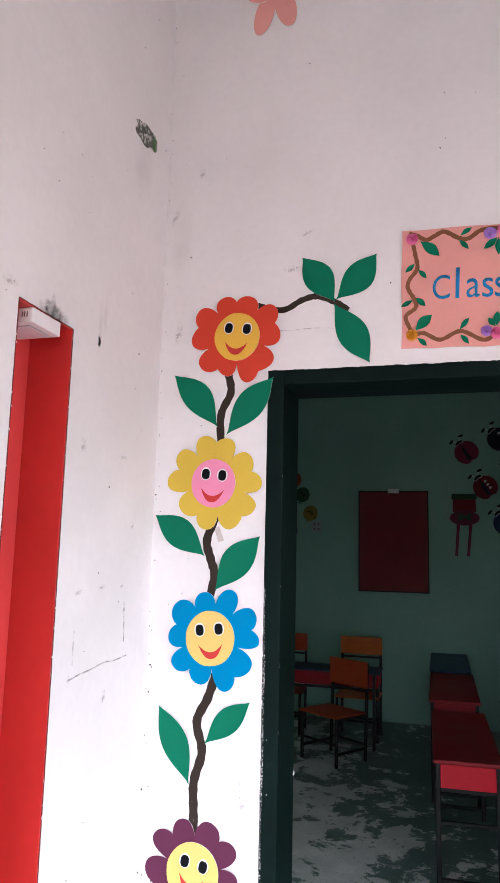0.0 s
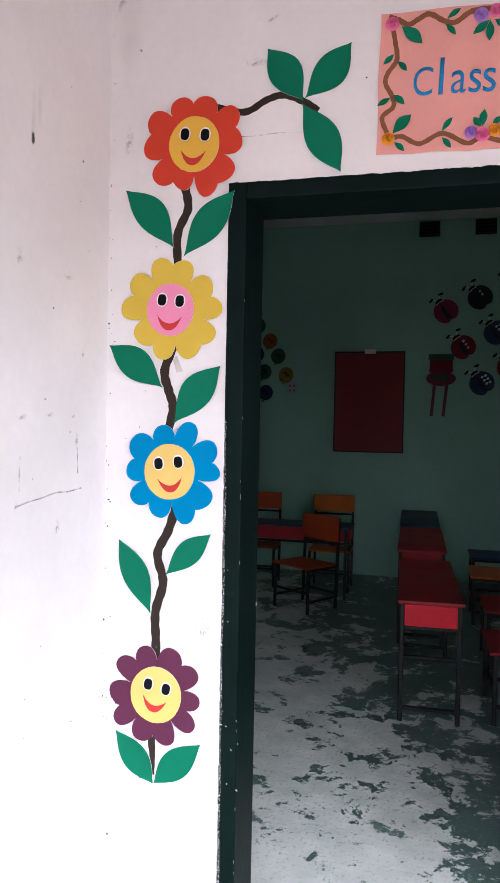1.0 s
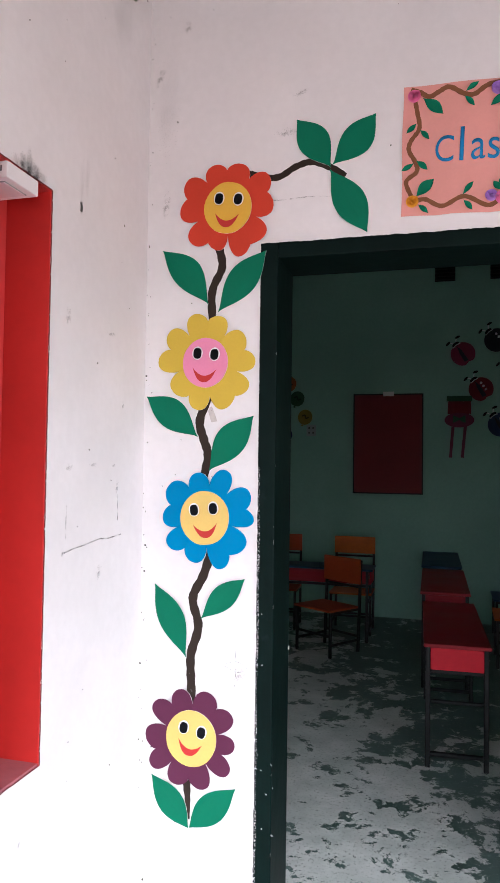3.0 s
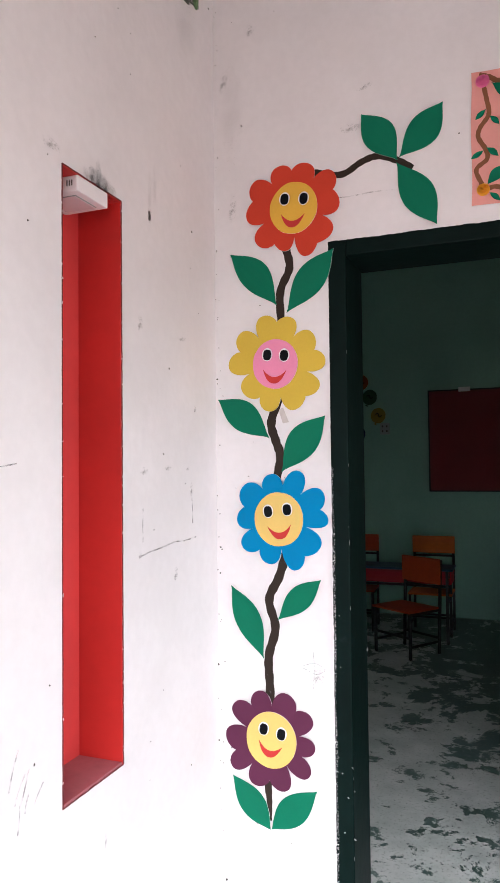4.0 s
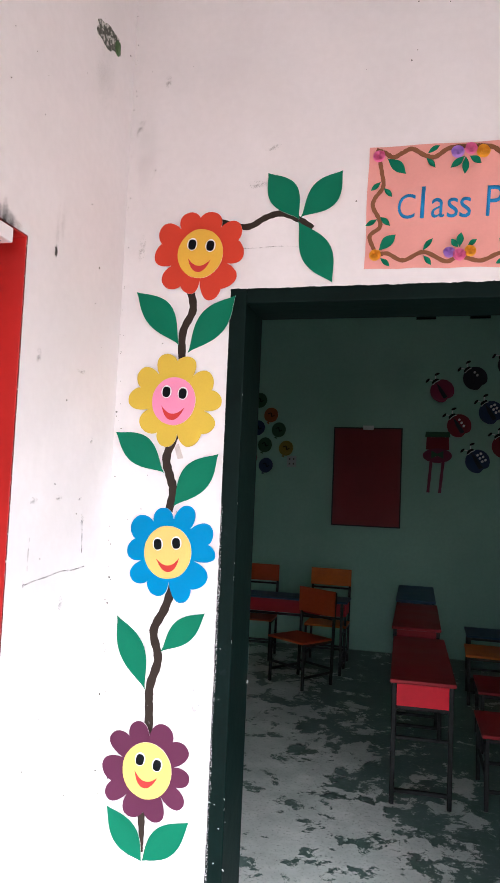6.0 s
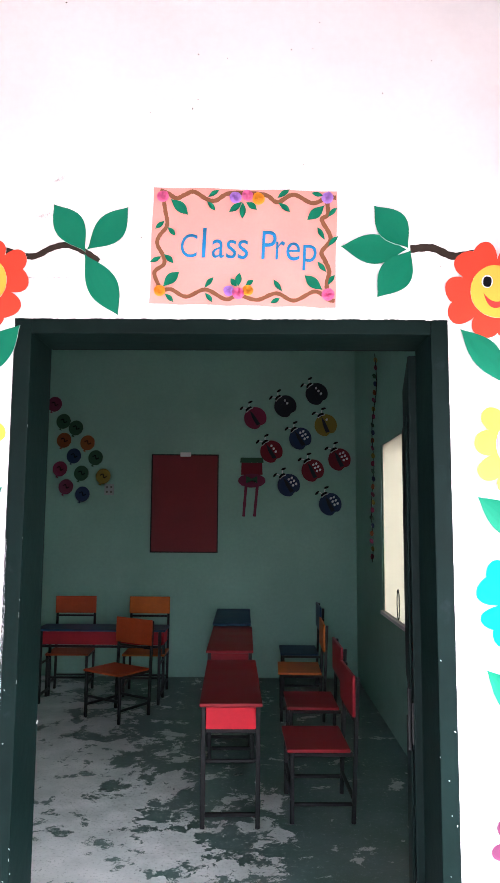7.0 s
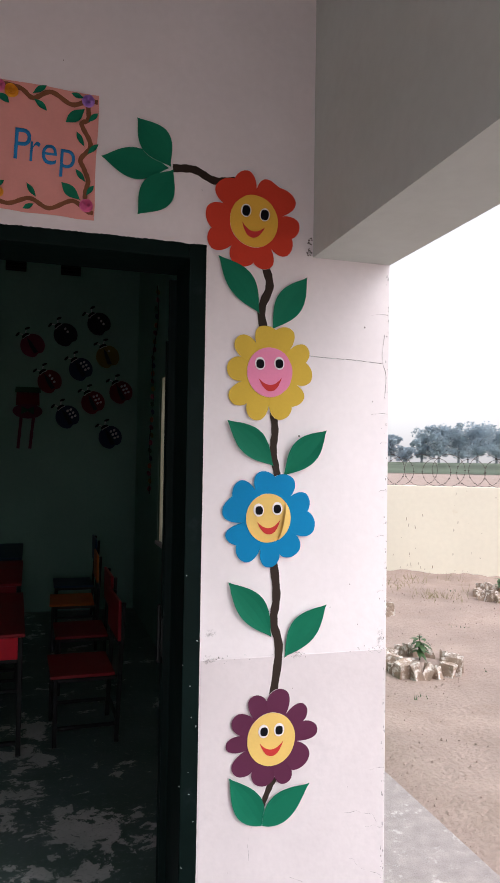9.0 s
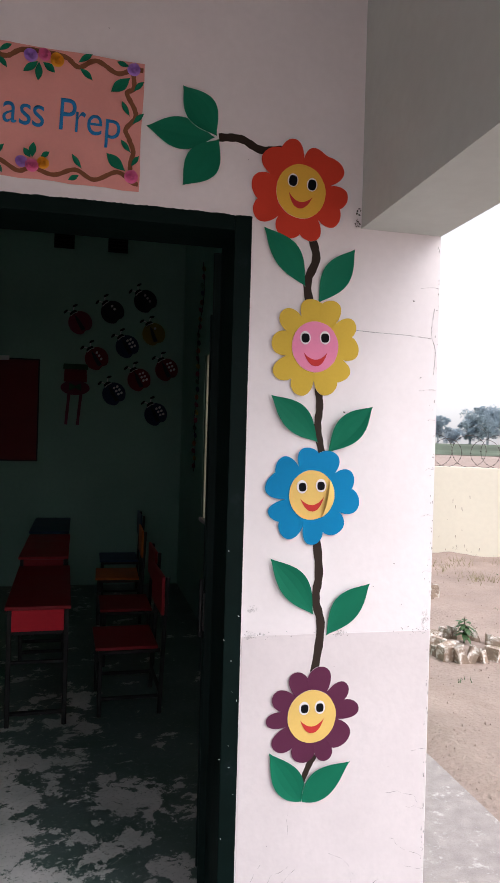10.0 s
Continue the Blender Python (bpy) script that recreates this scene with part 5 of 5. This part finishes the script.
def tree_guard(x, y, radius, count, seed, sapling=True):
    """A ring of broken bricks stood on end round a young plant."""
    rnd = random.Random(seed)
    ob = thing("brick_ring", "ring of broken bricks stood in the soil round a sapling", "brick ring", "brick rings in the yard", at=pose(x, y, SOILZ))
    for k in range(count):
        a = 2 * math.pi * k / count + rnd.uniform(-0.08, 0.08)
        r = radius * rnd.uniform(0.92, 1.08)
        p = new("brick", LUMPS[k % 5])
        p.parent = ob
        s = rnd.uniform(0.75, 1.2)
        p.matrix_basis = pose(r * math.cos(a), r * math.sin(a), -0.03, rnd.uniform(-22, 22), rnd.uniform(-26, 26), math.degrees(a) + rnd.uniform(-35, 35)) @ Matrix.Scale(s, 4)
    bm = bmesh.new()
    bmesh.ops.create_uvsphere(bm, u_segments=18, v_segments=8, radius=radius * 0.95)
    for v in bm.verts:
        v.co.z = max(-0.01, v.co.z * 0.18) + 0.01 * noise.noise(v.co * 9)
    part("soil_heap", bm, SOIL, ob, smooth=True)
    if sapling:
        plant = thing("sapling", "small green leafy sapling inside the brick ring", "sapling", at=pose(x + 0.03, y + 0.05, SOILZ + 0.04))
        part("stem", tube([(0, 0, -0.03), (0.01, 0, 0.12), (0.0, 0.01, 0.22)], [0.008, 0.006, 0.003], 6), TWIG, plant)
        bm = bmesh.new()
        for k in range(26):
            a, h = k * 2.4, 0.07 + 0.12 * (k / 26)
            e = Vector((math.cos(a), math.sin(a), rnd.uniform(-0.35, 0.45)))
            q = Vector((0, 0, h))
            side = e.cross(Vector((0, 0, 1))).normalized() * rnd.uniform(0.016, 0.028)
            ln, droop = rnd.uniform(0.06, 0.12), Vector((0, 0, -0.03))
            rows = [[q], [q + e * ln * 0.35 - side, q + e * ln * 0.35, q + e * ln * 0.35 + side], [q + e * ln * 0.7 - side * 0.8 + droop * 0.4, q + e * ln * 0.7 + droop * 0.3, q + e * ln * 0.7 + side * 0.8 + droop * 0.4], [q + e * ln + droop]]
            v = [[bm.verts.new(p) for p in row] for row in rows]
            for i in (0, 1):
                bm.faces.new((v[0][0], v[1][i], v[1][i + 1]))
                bm.faces.new((v[1][i], v[2][i], v[2][i + 1], v[1][i + 1]))
                bm.faces.new((v[2][i], v[3][0], v[2][i + 1]))
        part("leaves", bm, LEAF, plant)
    return ob


tree_guard(3.52, 3.24, 0.28, 20, 3)
tree_guard(6.15, 5.75, 0.30, 19, 4)
tree_guard(3.97, 5.27, 0.30, 18, 6, False)

# clods and dry tufts
bm = bmesh.new()
rnd = random.Random(8)
clod = [Vector(p) for p in ((1, 0, 0), (0, 1, 0), (-1, 0, 0), (0, -1, 0), (0, 0, 0.9), (0, 0, -0.6))]
verts, faces = [], []
for k in range(7000):
    x, y = rnd.uniform(2.2, 8.5), rnd.uniform(0, 8.0)
    if k < 900:
        x, y = 2.205 + abs(rnd.gauss(0, 0.07)), rnd.uniform(-1, 5)
    r = 0.003 + 0.010 * rnd.random() ** 3
    n = len(verts)
    verts += [Vector((x, y, SOILZ + 0.004)) + p * r * rnd.uniform(0.6, 1.3) for p in clod]
    for a in range(4):
        faces += [(n + a, n + (a + 1) % 4, n + 4), (n + (a + 1) % 4, n + a, n + 5)]
me = bpy.data.meshes.new("clods")
me.from_pydata(verts, [], faces)
bm.from_mesh(me)
bpy.data.meshes.remove(me)
tagged(part("clods", bm, SOIL), "loose clods and pebbles of dry soil", "clods", "", "stuff")


def blades(name, material, label, spots, seed, tall):
    rnd = random.Random(seed)
    bm = bmesh.new()
    for x, y, many, spread in spots:
        for k in range(many):
            p = Vector((x + rnd.gauss(0, spread), y + rnd.gauss(0, spread), SOILZ))
            e = Vector((rnd.gauss(0, 0.5), rnd.gauss(0, 0.5), 1)).normalized() * rnd.uniform(0.4, 1) * tall
            w = Vector((rnd.uniform(-1, 1), rnd.uniform(-1, 1), 0)).normalized() * 0.004
            bm.faces.new([bm.verts.new(p - w), bm.verts.new(p + w), bm.verts.new(p + e)])
    return tagged(part(name, bm, material), label, "grass", "", "stuff")


rnd = random.Random(21)
foot = [(A + along * rnd.uniform(8.5, 15) - Vector((along.y, -along.x, 0)) * -rnd.uniform(0.2, 2.4)) for k in range(46)]
blades("dry_grass", DRY, "sparse dry grass at the foot of the wall", [(p.x, p.y, 26, 0.12) for p in foot], 2, 0.16)
blades("green_weeds", LEAF, "small green weeds in the bare soil", [(rnd.uniform(3, 7), rnd.uniform(1.5, 6.5), 12, 0.04) for k in range(22)], 3, 0.04)


def far_tree(x, y, high, wide, seed):
    rnd = random.Random(seed)
    ob = thing("tree", "hazy broad-crowned tree beyond the fields", "tree", "far trees", at=pose(x, y, rise(x, y) - 0.1))
    bm = tube([(0, 0, -0.3), (0.1, 0, high * 0.25), (0.2, 0.1, high * 0.5), (0, 0.2, high * 0.8)], [0.4, 0.32, 0.22, 0.06], 7)
    for k in range(7):
        a, h = k * 0.9, high * rnd.uniform(0.25, 0.5)
        tube([(0.1, 0, h), (wide * 0.2 * math.cos(a), wide * 0.2 * math.sin(a), h + high * 0.15), (wide * 0.38 * math.cos(a), wide * 0.38 * math.sin(a), h + high * 0.22)], [0.16, 0.1, 0.04], 5, bm)
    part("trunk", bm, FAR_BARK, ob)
    bm = bmesh.new()
    clumps = [(Vector((rnd.gauss(0, wide * 0.22), rnd.gauss(0, wide * 0.22), high * (0.24 + 0.68 * rnd.random() ** 0.8))), wide * rnd.uniform(0.09, 0.19)) for k in range(34)]
    for c, r in clumps:
        for k in range(80):
            d = Vector((rnd.gauss(0, 1), rnd.gauss(0, 1), rnd.gauss(0, 0.8)))
            p = c + d.normalized() * r * rnd.random() ** 0.4
            p.z = min(max(p.z, high * 0.1), high * 1.02)
            u = Vector((rnd.gauss(0, 1), rnd.gauss(0, 1), rnd.gauss(0, 1))).normalized() * rnd.uniform(0.24, 0.52)
            v = u.orthogonal().normalized() * rnd.uniform(0.16, 0.36)
            bm.faces.new([bm.verts.new(p + q) for q in (u, v, -u, -v)])
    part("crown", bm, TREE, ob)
    return ob


for k, (az, dist, high, wide) in enumerate(((24.0, 260, 9, 8), (26.2, 250, 10, 8), (27.6, 240, 9.5, 7), (30.0, 215, 8.5, 8), (31.3, 205, 11, 11), (32.8, 210, 10.5, 11), (34.2, 205, 11.5, 11), (35.6, 215, 11, 12), (37.2, 210, 11, 11), (39, 215, 10, 11),
                                            (41.5, 220, 10, 11), (44.5, 230, 10, 12), (28.8, 330, 7, 12), (33.5, 330, 11, 14), (22, 300, 9, 12), (36.5, 330, 12, 16))):
    far_tree(0.5 + dist * math.sin(radians(az)), -2 + dist * math.cos(radians(az)), high, wide, 40 + k)
